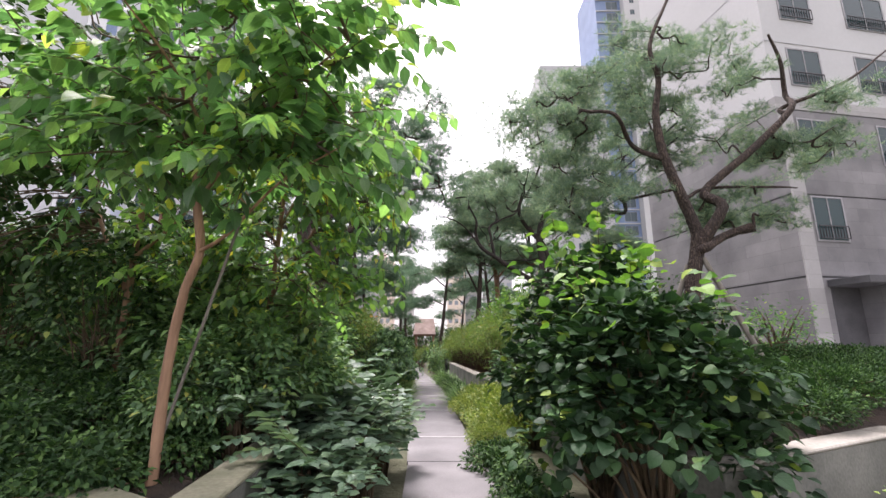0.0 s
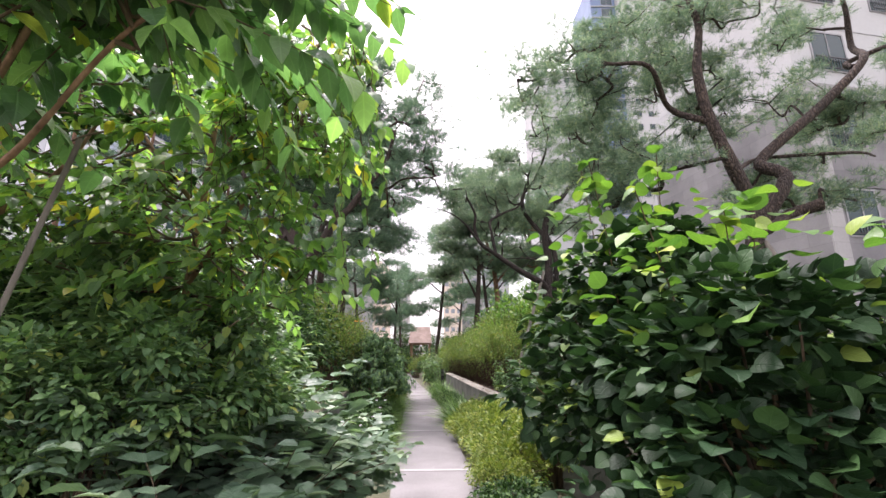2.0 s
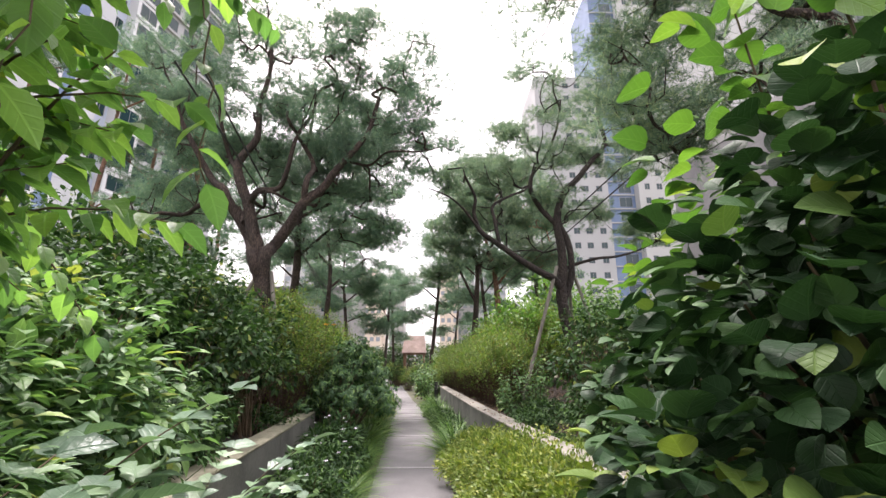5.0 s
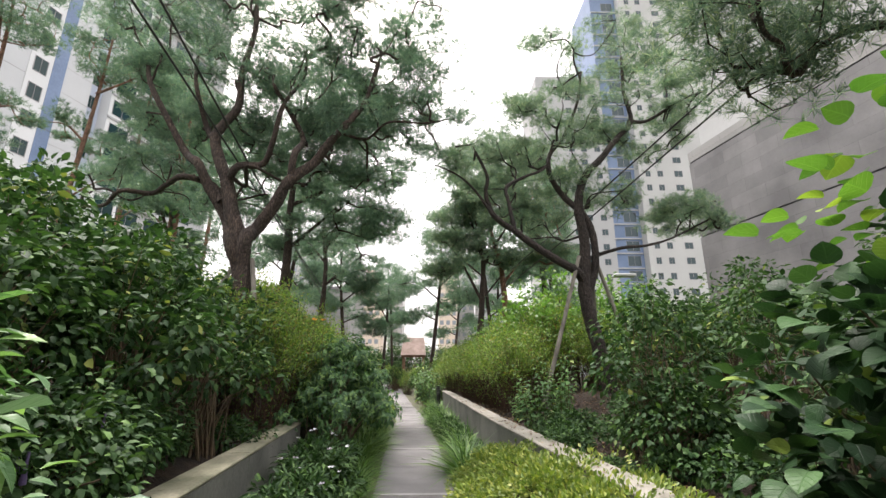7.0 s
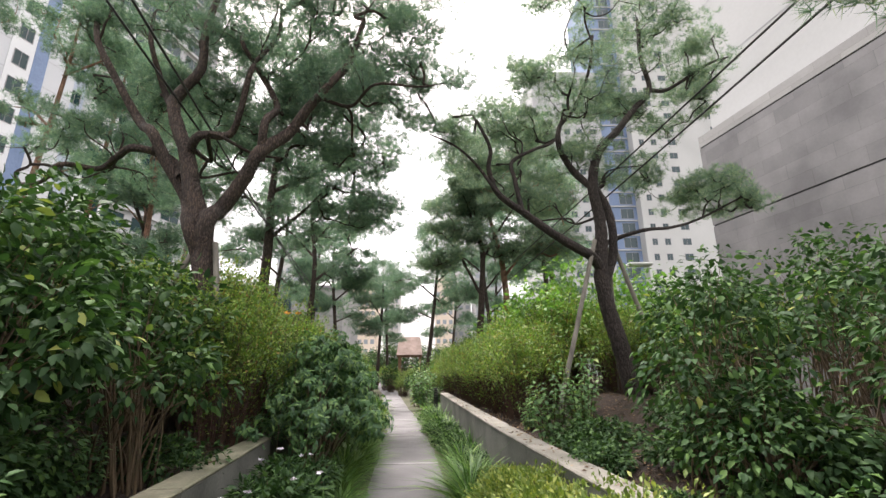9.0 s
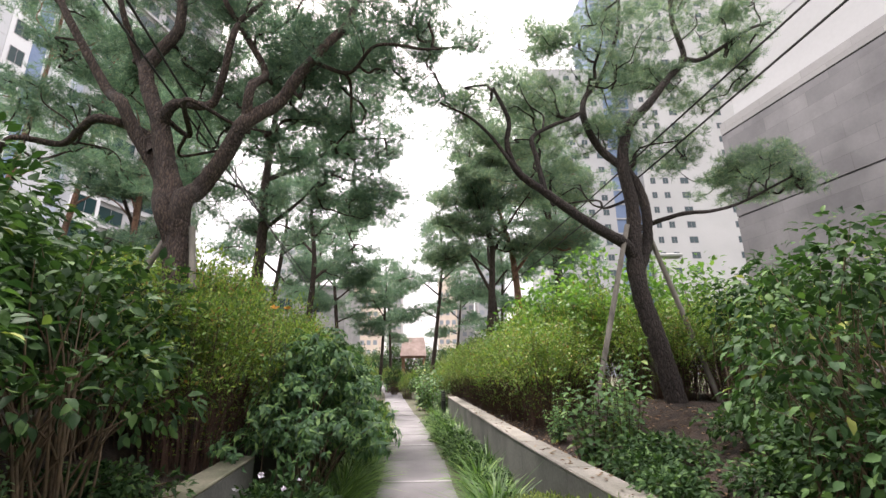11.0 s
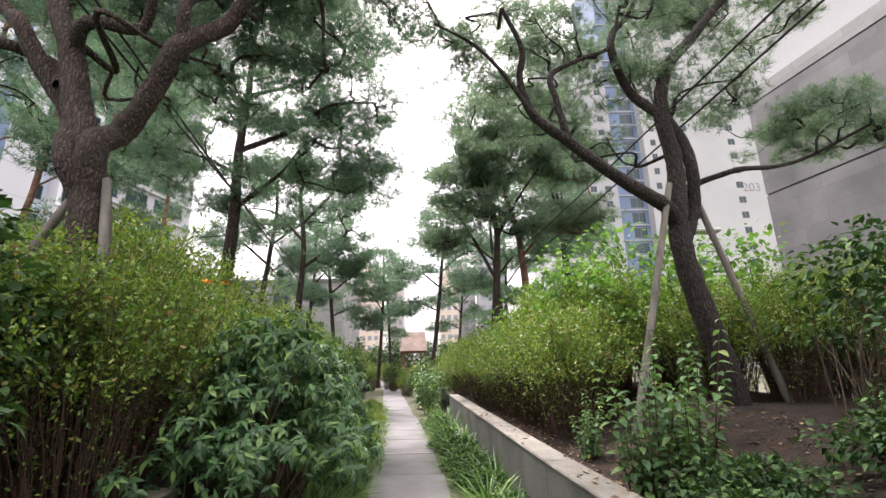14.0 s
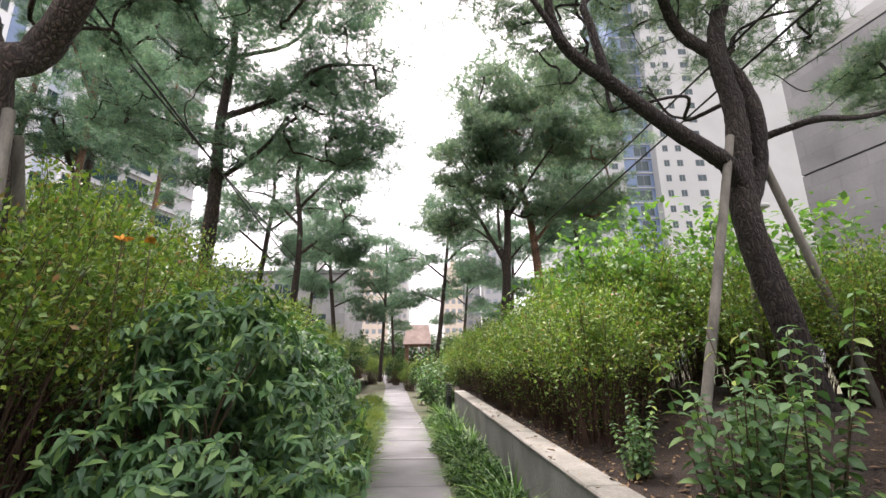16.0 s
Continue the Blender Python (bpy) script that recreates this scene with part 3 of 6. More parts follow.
B = (3.34, 14.25, 0.75)
pine("pine_tree", B, "tall twisting pine with dark bark held by timber props and cables",
     at_depth(B, 14.25, [(3.62, 0.45), (3.44, 1.55), (3.20, 2.7), (3.16, 3.3), (3.22, 3.8), (3.24, 4.3), (3.17, 5.0), (3.36, 5.73), (3.79, 6.2), (4.18, 6.69), (4.58, 7.19), (4.49, 7.97), (4.54, 8.93)]),
     [([(-0.16, 0.0, 2.55), (-0.38, -0.13, 2.79), (-0.72, -0.26, 2.93), (-1.24, -0.39, 3.22), (-1.72, -0.53, 3.53), (-2.16, -0.66, 3.82), (-2.32, -0.79, 4.23), (-2.3, -0.92, 4.57), (-2.54, -1.05, 5.04)], 0.105, 0.025),
      (at_depth(B, 14.25, [(3.22, 3.1), (3.42, 3.55), (3.44, 4.1), (3.38, 4.6), (3.2, 5.0)], 0.05), 0.09, 0.07),
      ([(-1.72, -0.55, 3.54), (-1.81, -0.51, 4.16), (-1.83, -0.47, 4.52), (-1.41, -0.43, 4.79), (-0.96, -0.39, 5.03), (-0.73, -0.35, 5.7)], 0.05, 0.02),
      (at_depth(B, 14.25, [(3.17, 4.94), (2.85, 5.37), (2.53, 5.79), (2.63, 6.32), (3.0, 6.8), (3.3, 7.56), (3.51, 8.5)], 0.15), 0.075, 0.025),
      (at_depth(B, 14.25, [(3.28, 3.8), (3.54, 3.94), (4.0, 4.04), (4.62, 4.14), (5.26, 4.35), (5.97, 4.69)], 0.15), 0.05, 0.018),
      (at_depth(B, 14.25, [(5.26, 4.35), (5.5, 4.7), (5.9, 5.0), (6.3, 5.2)], 0.15), 0.02, 0.01),
      (at_depth(B, 14.25, [(4.52, 7.16), (5.09, 7.3), (5.77, 7.65), (6.41, 7.99)], 0.2), 0.05, 0.018),
      ([(-2.17, -0.7, 3.8), (-2.56, -0.88, 4.28), (-2.92, -1.07, 4.52), (-3.37, -1.25, 4.65)], 0.032, 0.012),
      (at_depth(B, 14.25, [(3.2, 4.35), (2.9, 4.32), (2.5, 4.2), (1.9, 4.25)], 0.4), 0.028, 0.012)],
     [(-2.3, 0.2, 5.2, 0.9, 0.9, 0.6, 16), (-0.4, 0.3, 6.3, 1.8, 1.4, 1.1, 40), (2.4, 0.3, 4.2, 0.9, 0.8, 0.45, 24), (1.6, 0.4, 6.6, 1.3, 1.2, 0.9, 26), (-1.4, 0.6, 4.2, 0.7, 0.6, 0.4, 7), (0.4, 0.2, 8.2, 1.9, 1.4, 0.9, 34), (-1.6, 0.2, 6.3, 0.9, 1.0, 0.8, 18), (-0.8, 0.4, 5.0, 0.9, 0.9, 0.5, 12), (0.9, 0.4, 4.6, 0.9, 0.9, 0.4, 10), (2.9, 0.4, 7.4, 0.9, 0.9, 0.6, 16)],
     L_NEEDLE_PALE, M_BARK_DARK, r_base=0.16)

B = (3.95, 7.0, 0.85)
pine("pine_tree", B, "old spreading pine with a sawn stub and bent limbs",
     at_depth(B, 7.0, [(3.9, 0.7), (3.94, 2.33), (4.13, 3.16), (4.08, 3.54), (3.88, 4.18), (3.71, 4.84), (3.68, 5.47), (3.79, 6.12), (3.71, 6.8), (4.12, 7.75)]),
     [(at_depth(B, 7.0, [(3.75, 4.6), (3.33, 4.94), (2.88, 5.31), (2.41, 5.52), (2.14, 5.96)], 0.25), 0.05, 0.015),
      (at_depth(B, 7.0, [(4.1, 3.05), (4.52, 3.73), (4.43, 4.08), (5.24, 4.78), (5.92, 5.47), (6.09, 5.9), (5.99, 6.46), (5.76, 6.92)], -0.15), 0.10, 0.02),
      (at_depth(B, 7.0, [(5.9, 5.45), (6.06, 5.68), (6.9, 5.96), (7.92, 6.69)], 0.2), 0.045, 0.015),
      (at_depth(B, 7.0, [(4.05, 3.0), (4.21, 3.07), (4.65, 3.3), (5.04, 3.44)], -0.1), 0.085, 0.06),
      (at_depth(B, 7.0, [(3.95, 4.1), (3.2, 4.0), (2.75, 3.9)], 0.3), 0.03, 0.012),
      (at_depth(B, 7.0, [(4.0, 3.9), (4.6, 4.2), (5.3, 4.0), (5.9, 4.1)], 0.35), 0.035, 0.012)],
     [(-1.9, 0.6, 4.7, 0.9, 0.9, 0.7, 28), (-0.5, 0.6, 5.5, 1.2, 1.0, 1.0, 32), (0.9, 0.6, 5.9, 1.4, 1.0, 0.9, 26), (2.6, 0.5, 4.6, 1.2, 0.9, 0.8, 28), (-1.2, 0.7, 3.3, 0.9, 0.9, 0.5, 24), (1.4, 0.7, 3.1, 0.9, 0.7, 0.4, 18), (0.6, 0.8, 4.4, 0.8, 0.6, 0.5, 14)],
     L_NEEDLE_PALE, r_base=0.125)

B = (-3.4, 12.9, 1.0)
pine("pine_tree", B, "large many-limbed pine with rough dark bark and support cables",
     at_depth(B, 12.9, [(-3.36, 0.8), (-3.4, 2.2), (-3.43, 2.8), (-3.5, 3.33), (-3.6, 3.82), (-3.79, 4.33), (-3.97, 4.99), (-4.18, 5.46), (-4.3, 5.89), (-4.15, 6.21), (-3.93, 6.6), (-3.95, 7.35), (-3.8, 8.4), (-3.9, 9.6)]),
     [(at_depth(B, 12.9, [(-3.5, 3.3), (-3.44, 3.8), (-3.36, 4.05), (-3.02, 4.5), (-2.75, 4.95), (-2.38, 5.42), (-2.07, 5.81), (-1.67, 6.26), (-1.42, 6.84), (-1.2, 7.61)], -0.12), 0.15, 0.045),
      (at_depth(B, 12.9, [(-3.55, 3.3), (-3.68, 3.7), (-3.93, 4.24), (-4.26, 4.81), (-4.48, 5.27), (-4.88, 5.6), (-5.25, 6.23), (-5.66, 7.0), (-5.99, 7.77)], -0.15), 0.13, 0.04),
      (at_depth(B, 12.9, [(-4.0, 4.55), (-4.3, 4.95), (-4.68, 4.98), (-5.07, 4.9), (-5.44, 4.78), (-5.78, 4.69), (-6.16, 4.48), (-6.7, 4.5)], 0.2), 0.075, 0.025),
      (at_depth(B, 12.9, [(-3.95, 4.95), (-3.7, 5.2), (-3.4, 5.42), (-3.18, 5.8), (-2.98, 6.51), (-2.76, 7.37), (-2.68, 7.93)], -0.2), 0.08, 0.025),
      (at_depth(B, 12.9, [(-2.77, 4.84), (-2.67, 5.42), (-2.67, 6.0), (-3.0, 6.61), (-3.19, 6.93), (-3.39, 7.58)], -0.25), 0.075, 0.025),
      (at_depth(B, 12.9, [(-1.85, 6.0), (-1.4, 6.03), (-0.92, 6.1), (-0.23, 6.25), (0.25, 6.5)], 0.3), 0.035, 0.012),
      (at_depth(B, 12.9, [(-4.25, 5.75), (-4.6, 6.2), (-4.7, 6.9), (-4.9, 7.7)], 0.25), 0.07, 0.025),
      (at_depth(B, 12.9, [(-4.05, 5.2), (-3.8, 5.05), (-3.4, 5.1), (-2.95, 5.0), (-2.6, 5.1)], 0.5), 0.045, 0.018)],
     [(0.3, 0.7, 6.4, 1.9, 1.2, 1.1, 58), (2.0, 0.6, 5.7, 1.0, 1.2, 0.9, 24), (-2.4, 0.6, 4.2, 1.0, 1.1, 0.6, 22), (-2.0, 0.7, 6.2, 1.2, 1.2, 1.0, 24), (0.4, 1.3, 4.6, 1.2, 0.7, 0.8, 26), (0, 0.5, 7.6, 2.3, 1.6, 0.9, 36), (3.2, 0.6, 5.4, 1.0, 1.1, 0.6, 18), (2.4, 0.6, 6.8, 1.2, 1.2, 0.8, 32), (1.3, 1.0, 5.2, 1.1, 0.8, 0.8, 22), (-1.1, 1.1, 5.4, 1.0, 0.7, 0.7, 22), (-0.5, 0.5, 9.0, 2.4, 1.4, 0.8, 52), (2.2, 0.5, 8.2, 1.3, 1.2, 0.8, 34), (-2.6, 0.6, 7.8, 1.2, 1.1, 0.8, 26)],
     r_base=0.19)

B = (-4.5, 18.0, 1.0)
pine("pine_tree", B, "straight dark-barked pine with layered branches",
     at_depth(B, 18.0, [(-4.55, 0.8), (-4.5, 3.0), (-4.41, 4.86), (-4.47, 6.3), (-4.4, 7.84), (-4.36, 9.16), (-4.2, 11)], 0.05),
     [(at_depth(B, 18.0, [(-4.45, 5.0), (-3.7, 5.9), (-3.0, 6.2)], 0.4), 0.06, 0.02),
      (at_depth(B, 18.0, [(-4.45, 6.4), (-3.4, 7.1), (-2.4, 7.3), (-1.4, 7.6)], 0.4), 0.07, 0.02),
      (at_depth(B, 18.0, [(-4.45, 5.8), (-5.4, 6.4), (-6.3, 6.5)], 0.4), 0.05, 0.02),
      (at_depth(B, 18.0, [(-4.4, 7.8), (-3.2, 8.5), (-2.4, 9.3)], 0.4), 0.05, 0.02),
      (at_depth(B, 18.0, [(-4.4, 7.6), (-5.2, 8.3), (-5.9, 9.0)], 0.4), 0.05, 0.02)],
     [(2.2, 0.3, 5.0, 1.2, 1.2, 0.7, 40), (0.3, 0.3, 4.6, 1.6, 1.2, 0.6, 22), (0.6, 0.2, 7.0, 2.0, 1.5, 1.1, 60), (2.6, 0.2, 6.8, 1.1, 1.2, 0.8, 36), (-1.6, 0.3, 5.6, 1.2, 1.0, 0.8, 28), (0.5, 0.2, 9.4, 1.9, 1.4, 1.0, 44), (2.2, 0.2, 8.6, 1.1, 1.2, 0.7, 26), (-1.8, 0.2, 7.6, 1.2, 1.2, 0.8, 30)],
     pad_r=0.42, length=0.15, per=11, r_base=0.16)

B = (-5.2, 25.4, 1.0)
pine("pine_tree", B, "slender pine with an open crown over the shrubs",
     at_depth(B, 25.4, [(-5.3, 0.8), (-5.18, 3.56), (-5.1, 6.05), (-5.34, 8.22), (-5.07, 9.75)]),
     [(at_depth(B, 25.4, [(-5.15, 5.2), (-3.9, 6.4), (-3.2, 6.7)], 0.4), 0.07, 0.02),
      (at_depth(B, 25.4, [(-5.2, 7.0), (-4.0, 8.6), (-3.2, 9.0)], 0.4), 0.06, 0.02),
      (at_depth(B, 25.4, [(-5.2, 6.4), (-6.4, 7.6), (-7.2, 7.6)], 0.4), 0.06, 0.02)],
     [(1.7, 0, 5.0, 1.1, 1.4, 1.0, 32), (1.6, 0, 7.2, 1.2, 1.4, 0.9, 30), (-0.8, 0, 8.4, 1.8, 1.5, 1.0, 28), (-1.6, 0, 6.2, 1.1, 1.2, 0.7, 17)],
     L_NEEDLE, pad_r=0.45, length=0.17, tufts=26, per=10, needle=T_NEEDLE_FAR, r_base=0.16)

B = (1.75, 21.6, 0.8)
pine("pine_tree", B, "twin-stemmed pine with a wide pale green crown",
     at_depth(B, 21.6, [(1.6, 0.7), (1.68, 2.7), (1.85, 5.4), (1.6, 6.4), (1.3, 7.6)]),
     [(at_depth(B, 21.6, [(1.75, 4.0), (1.0, 5.6), (0.4, 6.2)], 0.3), 0.06, 0.02),
      (at_depth(B, 21.6, [(1.85, 5.3), (2.6, 6.6), (3.2, 7.4)], 0.3), 0.06, 0.02)],
     [(-0.8, 0, 6.0, 1.2, 1.2, 0.9, 46), (0.5, 0, 7.0, 1.6, 1.3, 1.0, 50), (-1.4, 0, 4.6, 0.9, 0.9, 0.5, 18), (0.4, 0, 8.6, 1.7, 1.3, 0.9, 44), (1.0, 0, 5.2, 1.2, 1.0, 0.6, 20)],
     L_NEEDLE_PALE, pad_r=0.42, length=0.16, tufts=26, per=10, needle=T_NEEDLE_FAR, r_base=0.15)

B = (2.9, 22.2, 0.8)
pine("pine_tree", B, "leaning reddish-barked pine behind the hedge",
     at_depth(B, 22.2, [(3.0, 0.7), (2.8, 3.2), (2.62, 5.43), (2.3, 6.8), (2.0, 8.2)]),
     [(at_depth(B, 22.2, [(2.7, 4.8), (3.6, 5.8), (4.4, 6.0)], 0.3), 0.06, 0.02),
      (at_depth(B, 22.2, [(2.5, 6.0), (1.6, 6.9), (0.8, 7.4)], 0.3), 0.05, 0.02)],
     [(-0.3, 0, 7.4, 1.8, 1.3, 1.0, 52), (1.5, 0, 5.4, 1.1, 1.0, 0.6, 28), (0.2, 0, 9.2, 1.6, 1.2, 0.8, 36), (1.8, 0, 7.2, 1.2, 1.1, 0.7, 26)],
     L_NEEDLE_PALE, bark=M_BARK_RED, pad_r=0.42, length=0.16, tufts=26, per=10, needle=T_NEEDLE_FAR, r_base=0.16)

B = (0.0, 35.0, 0.4)
far_pine = pine("pine_tree", B, "thin dark pine with layered drooping boughs",
     at_depth(B, 35.0, [(-0.4, 0.3), (-0.1, 2.5), (0.32, 6.5), (0.47, 8.7), (0.3, 10.8)]),
     [(at_depth(B, 35.0, [(0.3, 6.0), (-1.2, 7.2), (-2.4, 7.0)], 0.3), 0.06, 0.02),
      (at_depth(B, 35.0, [(0.4, 7.0), (1.8, 8.2), (3.0, 8.1)], 0.3), 0.06, 0.02),
      (at_depth(B, 35.0, [(0.2, 4.6), (-1.2, 5.2), (-2.2, 5.0)], 0.3), 0.05, 0.02)],
     [(-1.5, 0, 6.6, 1.4, 1.3, 0.6, 25), (1.8, 0, 7.7, 1.5, 1.3, 0.7, 25), (0.3, 0, 9.6, 1.7, 1.4, 1.0, 30), (-1.4, 0, 4.4, 1.2, 1.0, 0.5, 17), (1.4, 0, 5.6, 1.2, 1.0, 0.5, 17)],
     pad_r=0.5, length=0.2, tufts=20, r_base=0.16, per=9, needle=T_NEEDLE_FAR)
for x, y, s, r in ((-3.6, 38, 0.85, 70), (3.2, 30, 0.95, 150), (5.6, 27, 1.05, 230), (4.8, 40, 1.0, 300), (-8.5, 30, 1.1, 20), (-6.2, 36, 1.0, 200), (-10.5, 22, 1.1, 110), (7.5, 33, 1.1, 80), (-3.9, 47, 0.9, 250), (2.0, 48, 1.0, 10), (-9.5, 42, 1.1, 330)):
    copy_thing(far_pine, pose(x, y, 0.3, 0, 0, r) @ Matrix.Diagonal((s, s, s, 1)))

B = (-14.0, 20.5, 0.9)
red_pine = pine("red_pine", B, "tall straight red pine with a high crown",
     [(0.0, 0, -0.2), (0.15, 0, 3.0), (0.5, 0, 7.0), (0.7, 0.1, 11.0), (0.9, 0, 14.5)],
     [([(0.45, 0, 6.6), (1.2, 0.3, 7.4), (2.0, 0.4, 7.6)], 0.04, 0.015), ([(0.6, 0, 9.0), (-0.4, 0.3, 9.8), (-1.2, 0.4, 10.0)], 0.05, 0.015), ([(0.7, 0, 11.0), (1.8, 0.2, 11.8), (2.4, 0.3, 12.4)], 0.05, 0.015)],
     [(0.7, 0, 13.0, 1.7, 1.5, 1.5, 30), (1.9, 0.3, 7.6, 0.6, 0.6, 0.4, 5), (-0.8, 0.3, 9.8, 0.8, 0.8, 0.5, 8), (2.0, 0.2, 12.0, 0.9, 0.9, 0.6, 10)],
     bark=M_BARK_RED, pad_r=0.42, length=0.16, tufts=26, per=10, needle=T_NEEDLE_FAR, r_base=0.15, group="red pines")
for x, y, s, r in ((-12.8, 21.5, 0.95, 40), (-10.6, 23.0, 0.9, 200), (-9.4, 20.5, 0.85, 120), (-15.5, 19.0, 1.0, 300), (-12.0, 27.0, 1.0, 80)):
    copy_thing(red_pine, pose(x, y, 0.9, 0, 0, r) @ Matrix.Diagonal((s, s, s, 1)))


# ---- trees of the left bed near the entrance ----
def broad_tree(at, label, trunk, limbs, clouds, r0, leaf_len=0.125, material=None, strands=()):
    ob = thing("broadleaf_tree", at, label, "tree")
    part("trunk", tubes_mesh("trunk", [(curve_points(trunk, 8), r0, r0 * 0.5)], 10, 0.1), M_BARK_TAN, ob)
    for pts, a, b in limbs:
        part("limb", tubes_mesh("limb", [(curve_points(pts, 6), a, b)], 7, 0.06), M_BARK_TAN, ob)
    sk = np.vstack([curve_points(trunk, 8)[4:]] + [curve_points(p, 6) for p, _, _ in limbs])
    P, D, N, twigs = [], [], [], []
    for x, y, z, a, b, c, n in clouds:
        for _ in range(n):
            # a spray: an arching twig with leaves in pairs along it
            q = ball(1)[0] * rng.uniform(0.2, 1.0) ** 0.5
            start = np.array([x, y, z]) + q * [a, b, c]
            d = unit(np.array([q[0] * a, q[1] * b, 0.15]) + rng.normal(0, 0.25, 3))
            ln = rng.uniform(0.4, 0.75) * leaf_len / 0.125
            s = np.linspace(0, 1, 10)[:, None]
            pts = start + d * s * ln + np.array([0, 0, -0.28]) * s ** 2 * ln
            twigs.append((pts[::3], 0.006, 0.002))
            root = sk[np.argmin(np.linalg.norm(sk - start, axis=1))]
            if rng.random() < 0.35:
                twigs.append((curve_points([root, (root + start) / 2 + rng.normal(0, 0.08, 3), start], 3), 0.012, 0.006))
            side = unit(np.cross(d, [0, 0, 1.0]))
            for k in range(1, 10):
                for sgn in (-1, 1):
                    P.append(pts[k] + rng.normal(0, 0.01, 3))
                    D.append(d * 0.5 + side * sgn * 0.7 + np.array([0, 0, -0.45]) + rng.normal(0, 0.2, 3))
                    N.append(np.array([0, 0, 1.0]) + side * sgn * 0.5 + rng.normal(0, 0.2, 3))
    for (x, y, z), drop in strands:
        # a hanging strand with single leaves down its length
        n = int(drop / 0.055)
        s = np.linspace(0, 1, n)[:, None]
        pts = np.array([x, y, z]) + np.array([rng.normal(0, 0.12), rng.normal(0, 0.1), -drop]) * s + rng.normal(0, 0.014, (n, 3))
        twigs.append((pts, 0.005, 0.002))
        for p in pts:
            ang = rng.uniform(0, 2 * np.pi)
            P.append(p)
            D.append(np.array([math.cos(ang), math.sin(ang), -0.9 + rng.normal(0, 0.3)]))
            N.append(np.array([math.cos(ang), math.sin(ang), 0.7]) + rng.normal(0, 0.3, 3))
    part("twig_mass", tubes_mesh("twig_mass", twigs, 4), M_STEM, ob, kind="stuff")
    P, D, N = np.array(P), np.array(D), np.array(N)
    part("foliage", leaves_mesh("foliage", T_OVATE, P, D, N, leaf_len * rng.uniform(0.6, 1.2, len(P))), material or L_OVATE, ob, kind="stuff")
    return ob


B = (-1.95, 3.2, 0.7)
broad_tree(B, "young broadleaf tree with peeling tan bark and drooping leaves",
           [(0.02, 0, -0.1), (0.03, 0.0, 0.72), (0.08, 0.0, 1.2), (0.16, 0, 1.55), (0.1, -0.05, 2.0), (0.15, -0.15, 2.6), (0.2, -0.2, 3.4)],
           [([(0.08, 0, 1.2), (0.12, 0.05, 1.5), (0.02, 0.1, 1.9), (-0.1, 0.1, 2.6), (-0.3, 0.0, 3.2)], 0.026, 0.008),
            ([(0.14, 0, 1.5), (0.4, -0.1, 1.62), (0.8, -0.25, 1.95), (1.25, -0.4, 2.15)], 0.016, 0.006),
            ([(0.1, 0.0, 1.9), (0.5, -0.2, 2.3), (0.9, -0.4, 2.6), (1.3, -0.5, 2.9)], 0.016, 0.006),
            ([(0.15, -0.1, 2.4), (0.1, -0.5, 2.7), (0.0, -0.9, 2.9)], 0.014, 0.006)],
           [(0.1, -0.2, 2.5, 0.6, 0.45, 0.45, 40), (0.85, -0.35, 2.2, 0.4, 0.3, 0.2, 22), (0.95, -0.3, 2.6, 0.4, 0.35, 0.3, 24), (-0.6, -0.1, 2.5, 0.6, 0.45, 0.5, 32), (0.3, -0.15, 2.1, 0.45, 0.3, 0.2, 18),
            (0.0, -0.2, 3.2, 0.8, 0.6, 0.5, 36), (0.9, -0.4, 3.1, 0.5, 0.4, 0.4, 24), (-0.9, -0.1, 3.1, 0.6, 0.5, 0.5, 22), (0.5, -0.5, 3.8, 0.9, 0.6, 0.4, 24)], 0.038, 0.14)
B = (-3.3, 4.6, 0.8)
# leaves are a darker green; L_DARK also puts the tree's shade into them
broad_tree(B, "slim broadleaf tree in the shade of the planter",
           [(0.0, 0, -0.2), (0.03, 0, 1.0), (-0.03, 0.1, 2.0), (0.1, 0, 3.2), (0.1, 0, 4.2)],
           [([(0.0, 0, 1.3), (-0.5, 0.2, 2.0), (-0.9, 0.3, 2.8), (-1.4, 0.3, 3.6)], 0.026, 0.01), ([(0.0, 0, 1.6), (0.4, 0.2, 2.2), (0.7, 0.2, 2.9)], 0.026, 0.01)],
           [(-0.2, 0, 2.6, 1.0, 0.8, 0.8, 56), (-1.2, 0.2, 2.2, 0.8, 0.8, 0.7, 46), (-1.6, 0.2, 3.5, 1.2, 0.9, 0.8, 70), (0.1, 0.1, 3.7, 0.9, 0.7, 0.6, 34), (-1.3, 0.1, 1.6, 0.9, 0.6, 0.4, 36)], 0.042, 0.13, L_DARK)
B = (-2.0, 5.0, 0.85)
